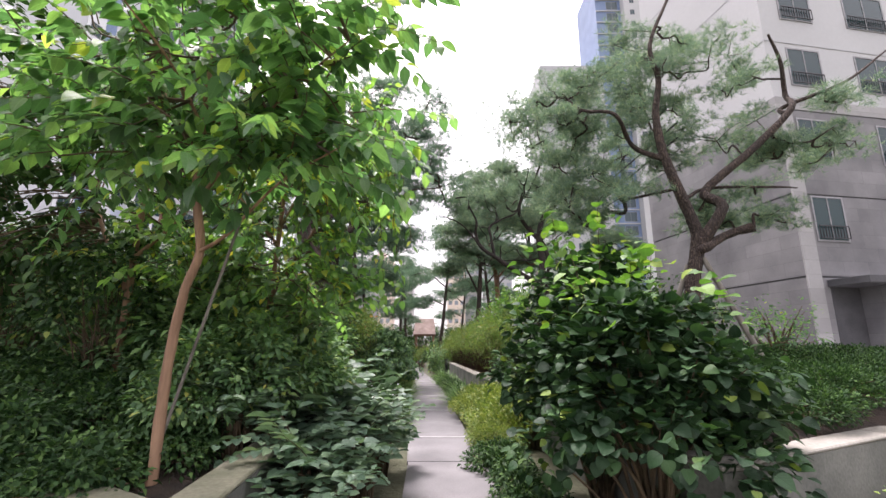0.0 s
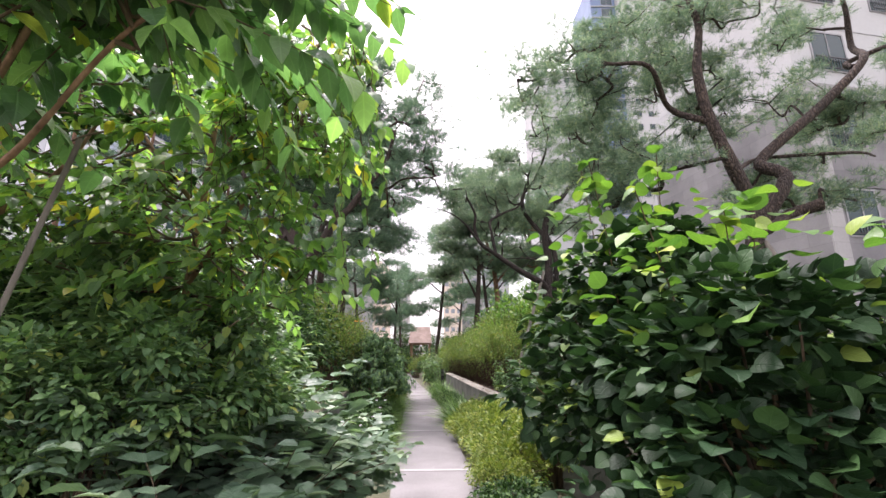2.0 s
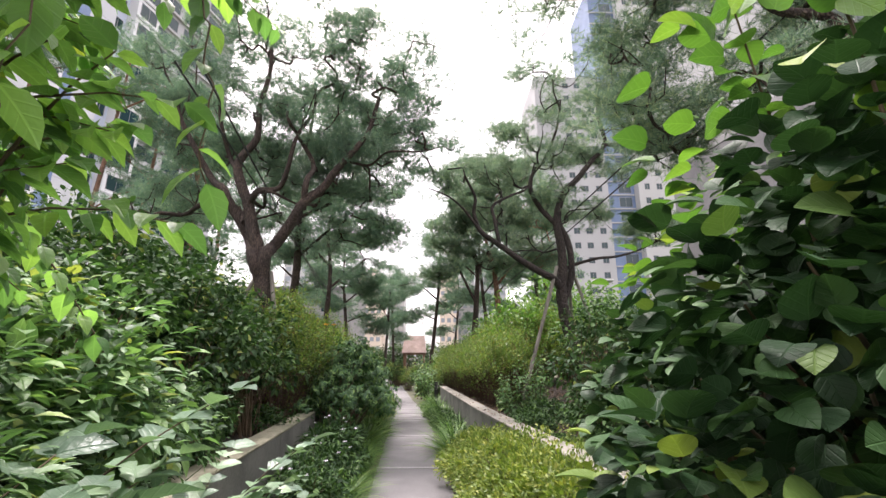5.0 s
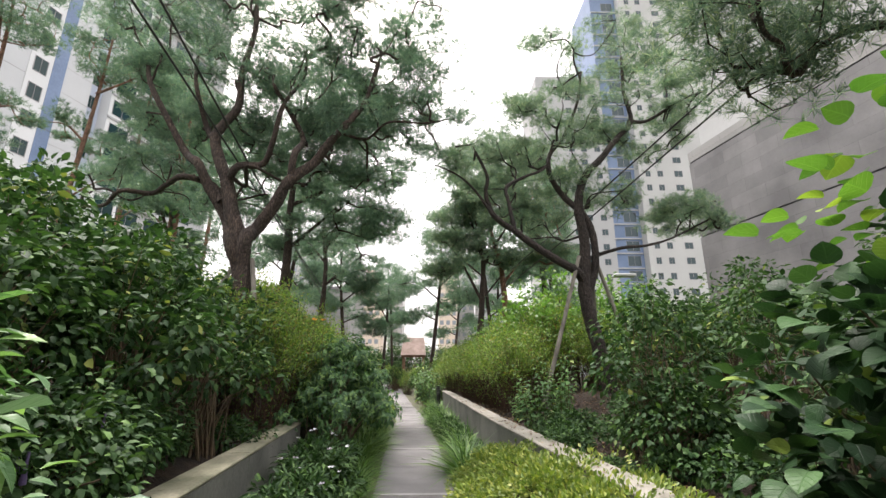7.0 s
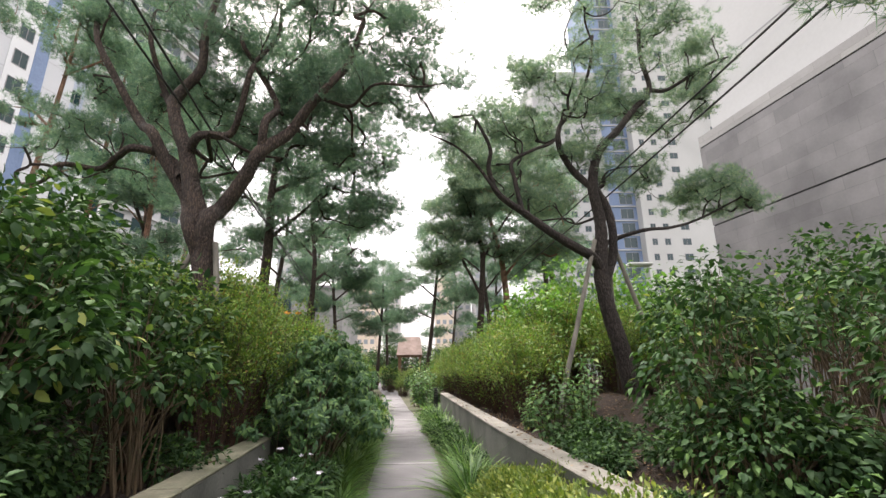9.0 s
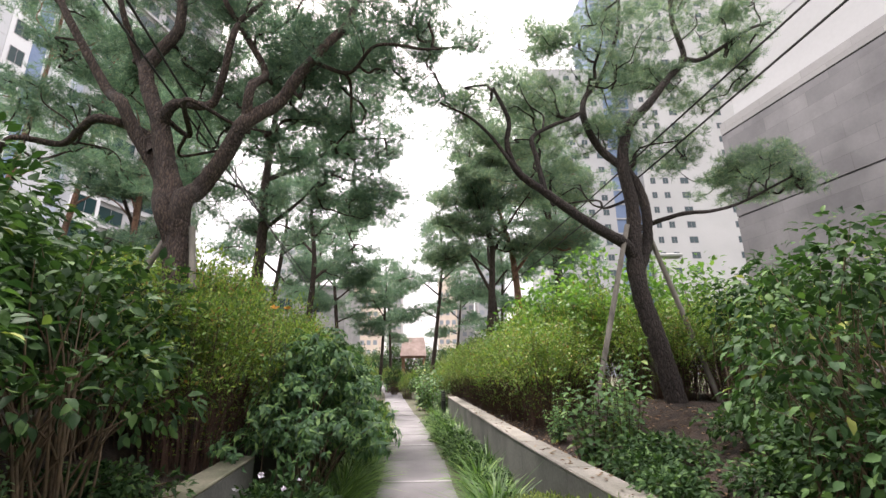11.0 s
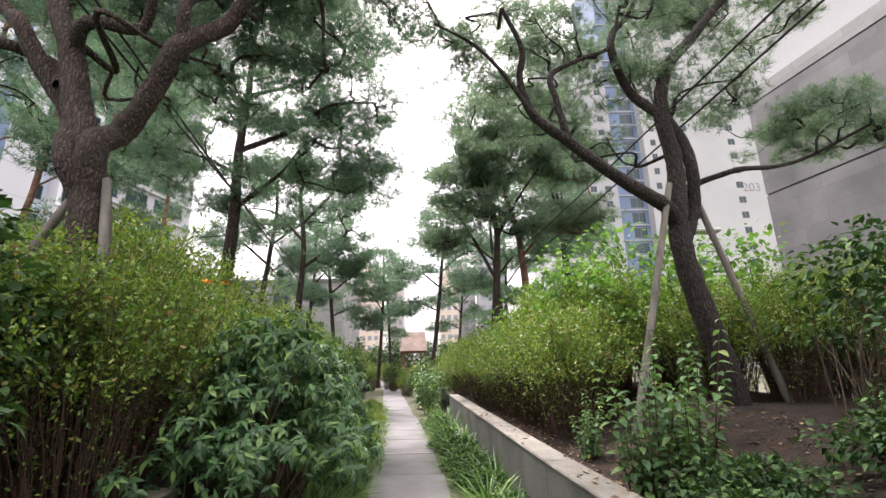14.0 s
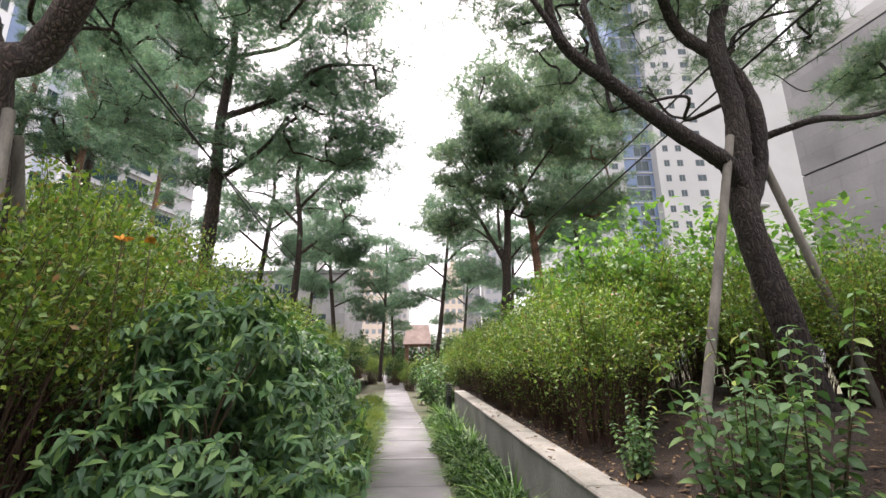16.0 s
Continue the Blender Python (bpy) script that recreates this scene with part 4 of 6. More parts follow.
broad_tree(B, "leafy tree with hanging yellowing vine strands beside the path",
           [(0.0, 0, -0.2), (0.05, 0, 1.0), (0.1, 0.0, 2.0), (0.2, -0.1, 3.3)],
           [([(0.05, 0, 1.2), (0.5, -0.1, 1.9), (0.9, -0.2, 2.5), (1.4, -0.3, 2.8)], 0.022, 0.008),
            ([(0.1, 0, 1.8), (-0.4, 0.0, 2.4), (-0.8, 0.0, 3.0)], 0.022, 0.008),
            ([(0.1, 0, 2.0), (0.6, -0.3, 2.7), (1.2, -0.4, 3.2)], 0.018, 0.008)],
           [(0.9, -0.3, 2.4, 0.4, 0.4, 0.6, 50), (0.3, -0.2, 2.7, 0.7, 0.5, 0.6, 46), (-0.7, -0.1, 2.4, 0.7, 0.5, 0.7, 42), (0.2, -0.3, 1.7, 0.6, 0.45, 0.5, 52), (-0.9, -0.2, 1.6, 0.7, 0.5, 0.5, 46), (0.6, -0.3, 1.2, 0.45, 0.4, 0.5, 44), (0.9, -0.4, 3.2, 0.5, 0.4, 0.4, 22)], 0.036, 0.105, L_VINE,
           [((1.3 + 0.08 * (k % 3), -0.65 + 0.05 * k, 3.1 - 0.07 * (k % 4)), 1.1 + 0.22 * ((k * 5) % 4)) for k in range(8)] + [((0.5 + 0.13 * k, -0.6, 2.7), 1.0 + 0.2 * (k % 3)) for k in range(5)])


# ---- shrubs ----
def plant(protos, spots):
    """Copies of a plant at (x, y, size, turn); a height is added when the place is in a raised bed."""
    for i, (x, y, s, r) in enumerate(spots):
        copy_thing(protos[i % len(protos)], pose(x, y, soil_z(x, y), 0, 0, r) @ Matrix.Diagonal((s, s, s * (0.92 + 0.16 * ((i * 7) % 5) / 4), 1)))


def move(ob, x, y, z=None, r=0):
    ob.location = (x, y, soil_z(x, y) if z is None else z)
    ob.rotation_euler = (0, 0, radians(r))
    return ob


# large round leaves beside the path on the right
def round_shrub(x, y, sx, sy, h, n):
    ob = shrub("round_leaf_shrub", (x, y, 0.0), (sx, sy, h), "dense shrub with large round glossy leaves and bright young tips", T_ROUND, 0.088, n, L_BIG, clumps=60, clump_r=0.25, group="round-leaf shrubs", droop=0.15, up=1.0, low=0.15, stems=12)
    k = 80
    q = ball(k)
    q[:, 2] = np.abs(q[:, 2]) * 0.7 + 0.6
    P = unit(q) * [sx * 0.95, sy * 0.95, h * 0.58] + [0, 0, h * 0.46] + rng.normal(0, 0.05, (k, 3))
    D = q * [1, 1, 0.25] + rng.normal(0, 0.3, (k, 3))
    N = np.tile([0, 0, 1.0], (k, 1)) + rng.normal(0, 0.35, (k, 3))
    part("young_leaf_mass", leaves_mesh("young_leaf_mass", T_ROUND, P, D, N, 0.115 * rng.uniform(0.6, 1.2, k)), L_BIG_NEW, ob, "bright yellow-green young leaves", kind="stuff")
    lines, P, D, N = [], [], [], []
    for s in range(3):
        x, y = rng.uniform(-0.6, 0.6, 2) * [sx, sy]
        top = h * rng.uniform(1.0, 1.12)
        line = curve_points([(x * 0.6, y * 0.6, h * 0.4), (x * 0.9, y, h * 0.8), (x * 1.2, y * 1.1, top)], 6)
        lines.append((line, 0.008, 0.003))
        for i in range(4, len(line)):
            for g in (0, 1):
                ang = 2.4 * i + 3.1 * g + s
                P.append(line[i])
                D.append([math.cos(ang), math.sin(ang), 0.5 * rng.normal()])
                N.append([0.5 * rng.normal(), 0.5 * rng.normal(), 1.0])
    part("shoot", tubes_mesh("shoot", lines, 5), M_STEM, ob, kind="stuff")
    P, D, N = map(np.array, (P, D, N))
    part("shoot_leaf_mass", leaves_mesh("shoot_leaf_mass", T_ROUND, P, D, N, 0.098 * rng.uniform(0.6, 1.15, len(P))), L_BIG_NEW, ob, "bright leaves on upright shoots", kind="stuff")
    return ob


round_shrub(1.66, 3.75, 0.98, 0.75, 2.2, 4200)
round_shrub(1.6, 4.9, 1.0, 0.72, 2.85, 4600)
round_shrub(1.98, 6.55, 0.72, 0.65, 2.65, 2300)

# yellow-green low border, right
low = [shrub("border_shrub", (0.85, 7.5, 0.0), (0.42, 0.6, 0.55), "low yellow-green small-leaved border shrub", T_TINY, 0.034, 6500, L_YELLOW, clumps=60, clump_r=0.1, stems=8, group="yellow-green border", droop=0.0)
       for _ in range(2)]
move(low[1], 0.82, 8.5, 0)
for i, (x, y, s, r) in enumerate(((0.80, 9.3, 1.05, 40), (0.75, 10.2, 1.0, 80), (0.68, 11.0, 0.9, 120), (1.12, 8.0, 1.35, 30), (1.1, 8.9, 1.45, 200), (1.05, 9.8, 1.4, 100), (1.0, 10.7, 1.3, 60), (0.72, 6.9, 0.8, 10), (0.9, 11.5, 1.0, 10), (1.34, 8.3, 1.5, 140), (1.42, 7.4, 1.5, 250), (1.27, 9.2, 1.5, 310))):
    copy_thing(low[i % 2], pose(x, y, 0, 0, 0, r) @ Matrix.Diagonal((s, s, s * 1.05, 1)))

for i in range(9):
    y = 16.6 + 1.0 * i
    copy_thing(low[i % 2], pose(path_x(y) - 0.88, y, 0, 0, 0, i * 67) @ Matrix.Diagonal((0.75, 0.9, 0.95, 1)))

# dark glossy shrubs at the left edge of the path
glossy = [shrub("glossy_shrub", (-1.68, 13.0, 0.0), (0.92, 0.9, 2.3), "dense dark green shrub with pointed glossy leaves", T_POINT, 0.092, 7800, L_GLOSSY, clumps=84, clump_r=0.22, group="dark shrubs by the path", droop=0.1, up=1.3, low=0.18, whorl=6),
          shrub("glossy_shrub", (-1.75, 14.3, 0.0), (0.9, 0.95, 2.2), "dense dark green shrub with pointed glossy leaves", T_POINT, 0.092, 7800, L_GLOSSY, clumps=84, clump_r=0.22, group="dark shrubs by the path", droop=0.1, up=1.3, low=0.18, whorl=6)]
for x, y, s, r in ((-2.05, 15.8, 0.95, 70), (-2.3, 17.4, 0.95, 150), (-2.7, 19.2, 0.9, 250), (-3.1, 21.5, 0.9, 20)):
    copy_thing(glossy[0], pose(x, y, 0, 0, 0, r) @ Matrix.Diagonal((s, s, s, 1)))

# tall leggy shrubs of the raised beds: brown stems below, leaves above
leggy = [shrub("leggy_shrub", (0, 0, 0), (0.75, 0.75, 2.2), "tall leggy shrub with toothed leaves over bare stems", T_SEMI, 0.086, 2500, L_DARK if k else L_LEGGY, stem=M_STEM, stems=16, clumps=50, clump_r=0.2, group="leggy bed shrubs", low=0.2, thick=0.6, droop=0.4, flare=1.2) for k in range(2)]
move(leggy[0], -2.75, 9.0)
move(leggy[1], -2.6, 10.3)
plant(leggy, [(-3.6, 8.6, 1.15, 30), (-3.5, 9.9, 1.1, 100), (-4.5, 9.4, 1.25, 160), (-2.95, 7.9, 0.95, 210), (-4.4, 11.0, 1.2, 300), (-5.6, 10.4, 1.35, 70), (-3.4, 11.5, 0.95, 45),
              (-5.4, 12.4, 1.2, 130), (-6.6, 12.5, 1.35, 220), (-2.5, 6.9, 0.8, 15), (-3.6, 7.0, 1.0, 190), (-4.8, 7.6, 1.15, 350), (-3.1, 5.6, 0.8, 60), (-2.6, 4.6, 0.6, 80), (-5.6, 6.6, 1.2, 90), (-6.8, 8.6, 1.4, 10), (-3.5, 4.6, 0.8, 120), (-5.2, 5.4, 1.0, 300), (-7.4, 6.6, 1.3, 200), (-8.4, 8.2, 1.4, 250)])

# taller, sparser ones behind the right wall: stems show all the way up
stalky = [shrub("leggy_shrub", (0, 0, 0), (0.62, 0.62, 2.08), "tall sparse shrub with upright brown stems and scattered leaves", T_SEMI, 0.074, 1250, L_DARK if k else L_LEGGY, stem=M_STEM, stems=18, clumps=40, clump_r=0.18, group="leggy bed shrubs", low=0.36, droop=0.5, flare=2.4, thick=0.45) for k in range(2)]
move(stalky[0], 2.35, 9.9)
move(stalky[1], 2.9, 10.8)
plant(stalky, [(3.5, 9.8, 1.0, 140), (3.3, 12.0, 0.95, 290), (4.3, 11.2, 1.0, 30), (2.9, 8.6, 0.9, 100), (4.0, 8.4, 1.0, 200), (2.5, 7.6, 0.8, 330), (4.6, 13.0, 1.0, 45), (5.4, 11.8, 1.0, 15), (5.6, 9.6, 1.05, 250)])

# feathery yellow-green hedge over the right wall and behind the left one
feather = [wispy("feathery_shrub", "feathery yellow-green shrub with reddish brown twigs", 0.85, 1.75, 200, 50, 0.045, L_FEATHER, "feathery hedge") for _ in range(2)]
move(feather[0], 1.75, 15.2)
move(feather[1], 1.6, 16.4)
plant(feather, [(2.3, 15.9, 1.1, 40), (1.5, 17.6, 1.0, 80), (2.2, 17.3, 1.15, 130), (1.4, 18.9, 1.0, 170), (1.3, 20.2, 1.0, 210), (2.1, 19.0, 1.2, 250), (1.2, 21.6, 1.0, 290), (3.0, 16.8, 1.2, 330), (3.2, 18.6, 1.2, 20), (2.2, 20.8, 1.1, 60), (4.0, 15.6, 1.1, 90), (4.4, 17.6, 1.2, 70), (0.9, 24.0, 1.0, 15), (1.6, 24.5, 1.1, 95),
                (-2.75, 12.3, 1.03, 50), (-3.3, 12.4, 1.15, 100), (-2.9, 13.4, 1.15, 150), (-3.7, 13.9, 1.26, 200), (-2.9, 15.0, 1.15, 250), (-3.6, 15.8, 1.32, 300), (-3.2, 17.2, 1.21, 350), (-4.4, 14.8, 1.38, 30), (-4.6, 16.6, 1.38, 110), (-3.7, 19.0, 1.26, 160), (-5.4, 15.4, 1.38, 180), (-5.7, 18.4, 1.44, 220), (-4.3, 21.0, 1.26, 260), (-6.6, 16.6, 1.49, 320), (-6.4, 14.2, 1.49, 70)])

# upright shrub with pale leaves on the bare soil behind the right wall
def paired_shrub(at, stems, h, spread, leaf_len, label):
    """Upright stems with leaves in opposite pairs, each pair turned against the last."""
    ob = thing("upright_shrub", at, label, "shrub", "upright shrubs")
    lines, P, D, N = [], [], [], []
    for k in range(stems):
        a, r = 2.4 * k, spread * math.sqrt((k + 0.5) / stems)
        top = h * rng.uniform(0.55, 1.0)
        base = np.array([math.cos(a), math.sin(a), 0]) * r * 0.35
        tip = np.array([math.cos(a) * r, math.sin(a) * r, top]) + rng.normal(0, 0.05, 3)
        line = curve_points([base - [0, 0, 0.1], base * 0.6 + tip * 0.4 - [0, 0, 0.02], tip], 10)
        lines.append((line, 0.008, 0.003))
        for i in range(5, len(line)):
            size = leaf_len * (1.0 - 0.45 * (i / len(line)) ** 3) * rng.uniform(0.75, 1.15)
            for g in (0, np.pi):
                b = 1.57 * i + g + rng.normal(0, 0.25)
                P.append((*line[i], size))
                D.append((math.cos(b), math.sin(b), rng.uniform(-0.5, 0.35)))
                N.append((0.25 * rng.normal(), 0.25 * rng.normal(), 1.0))
    part("stem", tubes_mesh("stem", lines, 5), M_STEM, ob, kind="stuff")
    P, D, N = map(np.array, (P, D, N))
    part("foliage", leaves_mesh("foliage", T_OVATE, P[:, :3], D, N, P[:, 3]), L_SOFT, ob, kind="stuff")
    return ob


pale = paired_shrub((1.62, 12.6, soil_z(1.62, 12.6)), 11, 1.15, 0.34, 0.115, "upright shrub with soft green leaves in pairs")
paired_shrub((2.0, 12.6, soil_z(2.0, 12.6)), 12, 1.2, 0.42, 0.11, "wide upright shrub with soft green leaves in pairs")
plant([pale], [(2.25, 13.3, 0.75, 60), (1.6, 13.9, 0.6, 140), (-2.15, 6.35, 0.55, 75), (-2.3, 7.1, 0.6, 290), (-2.55, 8.9, 0.55, 180), (-2.65, 10.1, 0.5, 30), (-2.3, 7.8, 0.6, 20)])
for x, y, s, r in ((-0.25, 24.6, 1.7, 20), (-0.6, 26.5, 1.6, 120), (0.1, 23.6, 1.1, 220)):
    copy_thing(pale, pose(x, y, 0, 0, 0, r) @ Matrix.Diagonal((s, s, s, 1)))

# leafy shrubs that spill over the left wall
spill = [shrub("spilling_shrub", (0, 0, 0), (0.75, 0.7, 1.9), "leafy shrub with soft green oval leaves spilling over the wall", T_SEMI, 0.10, 3600, L_SOFT, stems=9, clumps=90, clump_r=0.2, group="spilling shrubs", low=0.03, droop=0.3, up=1.5) for _ in range(2)]
move(spill[0], -2.2, 5.5, 0.4)
move(spill[1], -2.0, 6.1, 0.4)
for x, y, s, r in ((-1.75, 4.35, 0.72, 40), (-2.15, 4.0, 0.62, 160), (-1.65, 4.9, 0.8, 250)):
    copy_thing(spill[0], pose(x, y, 0.58, 0, 0, r) @ Matrix.Diagonal((s, s, s, 1)))
for i, (x, y, s, r) in enumerate(((-2.45, 5.0, 1.1, 280), (-3.1, 5.2, 1.0, 30), (-3.9, 5.6, 1.0, 200), (-4.8, 6.0, 1.1, 120), (-5.9, 6.6, 1.2, 70), (-7.1, 7.2, 1.3, 10))):
    copy_thing(spill[i % 2], pose(x, y, 0.3 if x > -2.2 else 0.6, 0, 0, r) @ Matrix.Diagonal((s, s, s, 1)))

# bright saplings behind the right pine
sap = shrub("sapling", (2.5, 16.9, soil_z(2.5, 16.9)), (0.8, 0.7, 3.3), "bright green sapling with broad leaves", T_OVATE, 0.115, 760, L_LIME, clumps=44, clump_r=0.26, group="saplings", low=0.45, stems=5)
plant(feather, [(3.9, 15.0, 0.95, 40), (4.6, 14.6, 0.95, 120), (5.3, 15.2, 1.0, 200), (4.4, 16.2, 1.0, 280), (5.6, 13.9, 0.95, 330)])
plant([sap], [(4.9, 15.4, 0.95, 70), (3.9, 16.0, 0.9, 160), (3.5, 17.4, 1.05, 100), (1.9, 18.6, 0.95, 200), (4.6, 16.6, 1.0, 300), (2.9, 20.6, 1.05, 50), (2.9, 16.2, 0.85, 20)])


# ---- pinnate grey-green plants by the left wall ----
def pinnate(at, h, n):
    ob = thing("pinnate_shrub", at, "low shrub with grey-green toothed leaves in pairs", "shrub", "pinnate shrubs")
    P, D, N, stalks = [], [], [], []
    for k in range(n):
        a = rng.uniform(0, 2 * np.pi)
        root = np.array([rng.uniform(-0.12, 0.12), rng.uniform(-0.15, 0.15), h * rng.uniform(0.35, 0.85)])
        d = np.array([np.cos(a), np.sin(a), rng.uniform(0.25, 1.1)])
        ln = rng.uniform(0.36, 0.56)
        s = np.linspace(0, 1, 8)[:, None]
        line = root + d * s * ln + np.array([0, 0, -0.3]) * s ** 2 * ln
        stalks.append((line[::2], 0.005, 0.002))
        stalks.append((np.array([[root[0] * 0.5, root[1] * 0.5, -0.05], root]), 0.012, 0.008))
        side = unit(np.cross(d, [0, 0, 1.0]))
        for i in range(1, 8):
            for sg in (-1, 1):
                P.append(line[i])
                D.append(side * sg + d * 0.55 + [0, 0, -0.12] + rng.normal(0, 0.08, 3))
                N.append(np.array([0, 0, 1.0]) - 0.55 * np.array([d[0], d[1], 0]) * rng.uniform(-0.4, 1.0) + rng.normal(0, 0.25, 3))
    part("stem", tubes_mesh("stem", stalks, 4), M_STEM, ob, kind="stuff")
    P, D, N = map(np.array, (P, D, N))
    part("foliage", leaves_mesh("foliage", T_LEAFLET, P, D, N, 0.112 * rng.uniform(0.75, 1.2, len(P))), L_BLUE, ob, kind="stuff")
    return ob


T_LEAFLET = blade([0.08, 0.33, 0.29, 0.33, 0.21, 0.01], 0.3, 0.25)
pin = [pinnate((-0.95, 3.6, 0), 0.9, 30), pinnate((-0.85, 4.4, 0), 0.85, 28)]
for i, (x, y, s, r) in enumerate(((-1.0, 5.2, 1.0, 40), (-0.75, 5.9, 0.85, 100), (-1.15, 6.3, 1.05, 200), (-0.78, 3.0, 0.7, 70), (-1.45, 4.75, 1.3, 20), (-1.1, 4.75, 1.25, 150), (-1.35, 5.2, 1.3, 250), (-0.8, 4.95, 1.05, 330), (-1.25, 3.9, 1.05, 15), (-1.75, 3.95, 0.75, 130), (-2.15, 4.2, 0.8, 220), (-1.75, 4.6, 0.85, 300), (-2.6, 4.3, 0.7, 40))):
    copy_thing(pin[i % 2], pose(x, y, 0.6 if x < -1.5 else 0, 0, 0, r) @ Matrix.Diagonal((s, s, s, 1)))


# ---- small flowering shrub, grass clumps, ground plants ----
flower = shrub("flowering_shrub", (-1.35, 10.6, 0.0), (0.45, 0.5, 0.75), "small shrub with dark leaves and pale blossoms", T_LANCE, 0.085, 2200, L_DARK, clumps=44, clump_r=0.14, group="flowering shrubs", low=0.1)
M_PETAL = surface("pale_petal", (0.62, 0.55, 0.66), (0.82, 0.78, 0.84), 20, 90, 0.6, 0.1)
M_ORANGE = surface("orange_petal", (0.65, 0.25, 0.02), (0.8, 0.4, 0.04), 20, 90, 0.6, 0.1)


def blossoms(ob, spots, size, material, name):
    for p in spots:
        k = 14
        q = ball(k)
        q[:, 2] = np.abs(q[:, 2]) * 0.5
        bl = part(name, leaves_mesh(name, T_SMALL, np.tile(np.array(p), (k, 1)), q, ball(k) + [0, 0, 1], size * rng.uniform(0.7, 1.1, k)), material, ob)
    return ob


blossoms(flower, [(0.2, -0.3, 0.7), (-0.15, -0.35, 0.62), (0.32, 0.1, 0.66), (0.1, 0.25, 0.78), (0.3, -0.2, 0.45)], 0.035, M_PETAL, "blossom")
for x, y, s, r in ((-1.3, 9.6, 0.9, 80), (-1.5, 11.5, 1.0, 190), (-1.15, 8.7, 0.8, 260)):
    copy_thing(flower, pose(x, y, 0, 0, 0, r) @ Matrix.Diagonal((s, s, s, 1)))


def grass_clump(label, n, length, spread):
    a = rng.uniform(0, 2 * np.pi, n)
    r = rng.uniform(0, 1, n) ** 0.7
    P = np.stack([np.cos(a) * r * spread, np.sin(a) * r * spread, np.full(n, -0.02)], 1)
    D = np.stack([np.cos(a) * r * 0.9, np.sin(a) * r * 0.9, rng.uniform(0.7, 1.3, n)], 1) + rng.normal(0, 0.2, (n, 3))
    N = np.stack([-np.cos(a), -np.sin(a), np.full(n, 0.8)], 1)
    return tagged(part("grass_clump", leaves_mesh("grass_clump", T_GRASS, P, D, N, length * rng.uniform(0.6, 1.2, n)), L_GRASS), label, "grass", "grass by the path")


clumps = [grass_clump("arching clump of strappy green grass", 150, 0.62, 0.2), grass_clump("arching clump of strappy green grass", 140, 0.5, 0.22)]
clumps[0].location = (0.45, 12.2, 0)
clumps[1].location = (0.62, 12.9, 0)
spots = []
for i in range(34):
    y = 11.6 + i * 0.42
    x0, x1 = path_x(y) + 0.80, right_wall_x(y) - 0.10
    if y < 23 and x1 > x0:
        spots.append((x0 + (x1 - x0) * ((i * 0.37) % 1.0), y, 0.45 + 0.55 * ((i * 0.61) % 1), i * 77))
for i in range(46):
    y = 12.6 + i * 0.3
    spots.append((path_x(y) - 0.84 - 0.2 * ((i * 0.43) % 1), y, 0.6 + 0.35 * ((i * 0.71) % 1), i * 131))
for i in range(12):
    y = 8.0 + i * 0.38
    spots.append((path_x(y) - 0.74 - 0.1 * ((i * 0.43) % 1), y, 0.5 + 0.2 * ((i * 0.71) % 1), i * 131))
for i, (x, y, s, r) in enumerate(spots):
    copy_thing(clumps[i % 2], pose(x, y, 0, 0, 0, r) @ Matrix.Diagonal((s, s, s, 1)))

ivy = shrub("ground_plant", (0.5, 15.6, 0.0), (0.3, 0.6, 0.32), "low dark creeping plant against the wall", T_MID, 0.06, 1400, L_DARK, clumps=40, clump_r=0.1, stems=4, group="ground plants", low=0.1)
for x, y, s, r in ((0.35, 17.2, 1, 30), (0.75, 13.9, 0.8, 80), (0.62, 14.8, 0.8, 200), (0.4, 16.3, 0.9, 120), (0.2, 18.4, 0.9, 10), (0.1, 19.6, 0.9, 170), (0.0, 20.8, 0.9, 60), (0.7, 12.6, 0.8, 20), (0.3, 15.3, 0.6, 190), (-0.05, 17.9, 0.6, 200), (-1.35, 14.9, 0.7, 30), (0.74, 3.0, 0.8, 10), (0.72, 3.7, 0.8, 60), (0.74, 4.4, 0.85, 110), (0.76, 5.1, 0.9, 170), (0.74, 5.8, 0.9, 230), (0.78, 6.4, 0.9, 300)):
    copy_thing(ivy, pose(x, y, 0, 0, 0, r) @ Matrix.Diagonal((s, s, s, 1)))
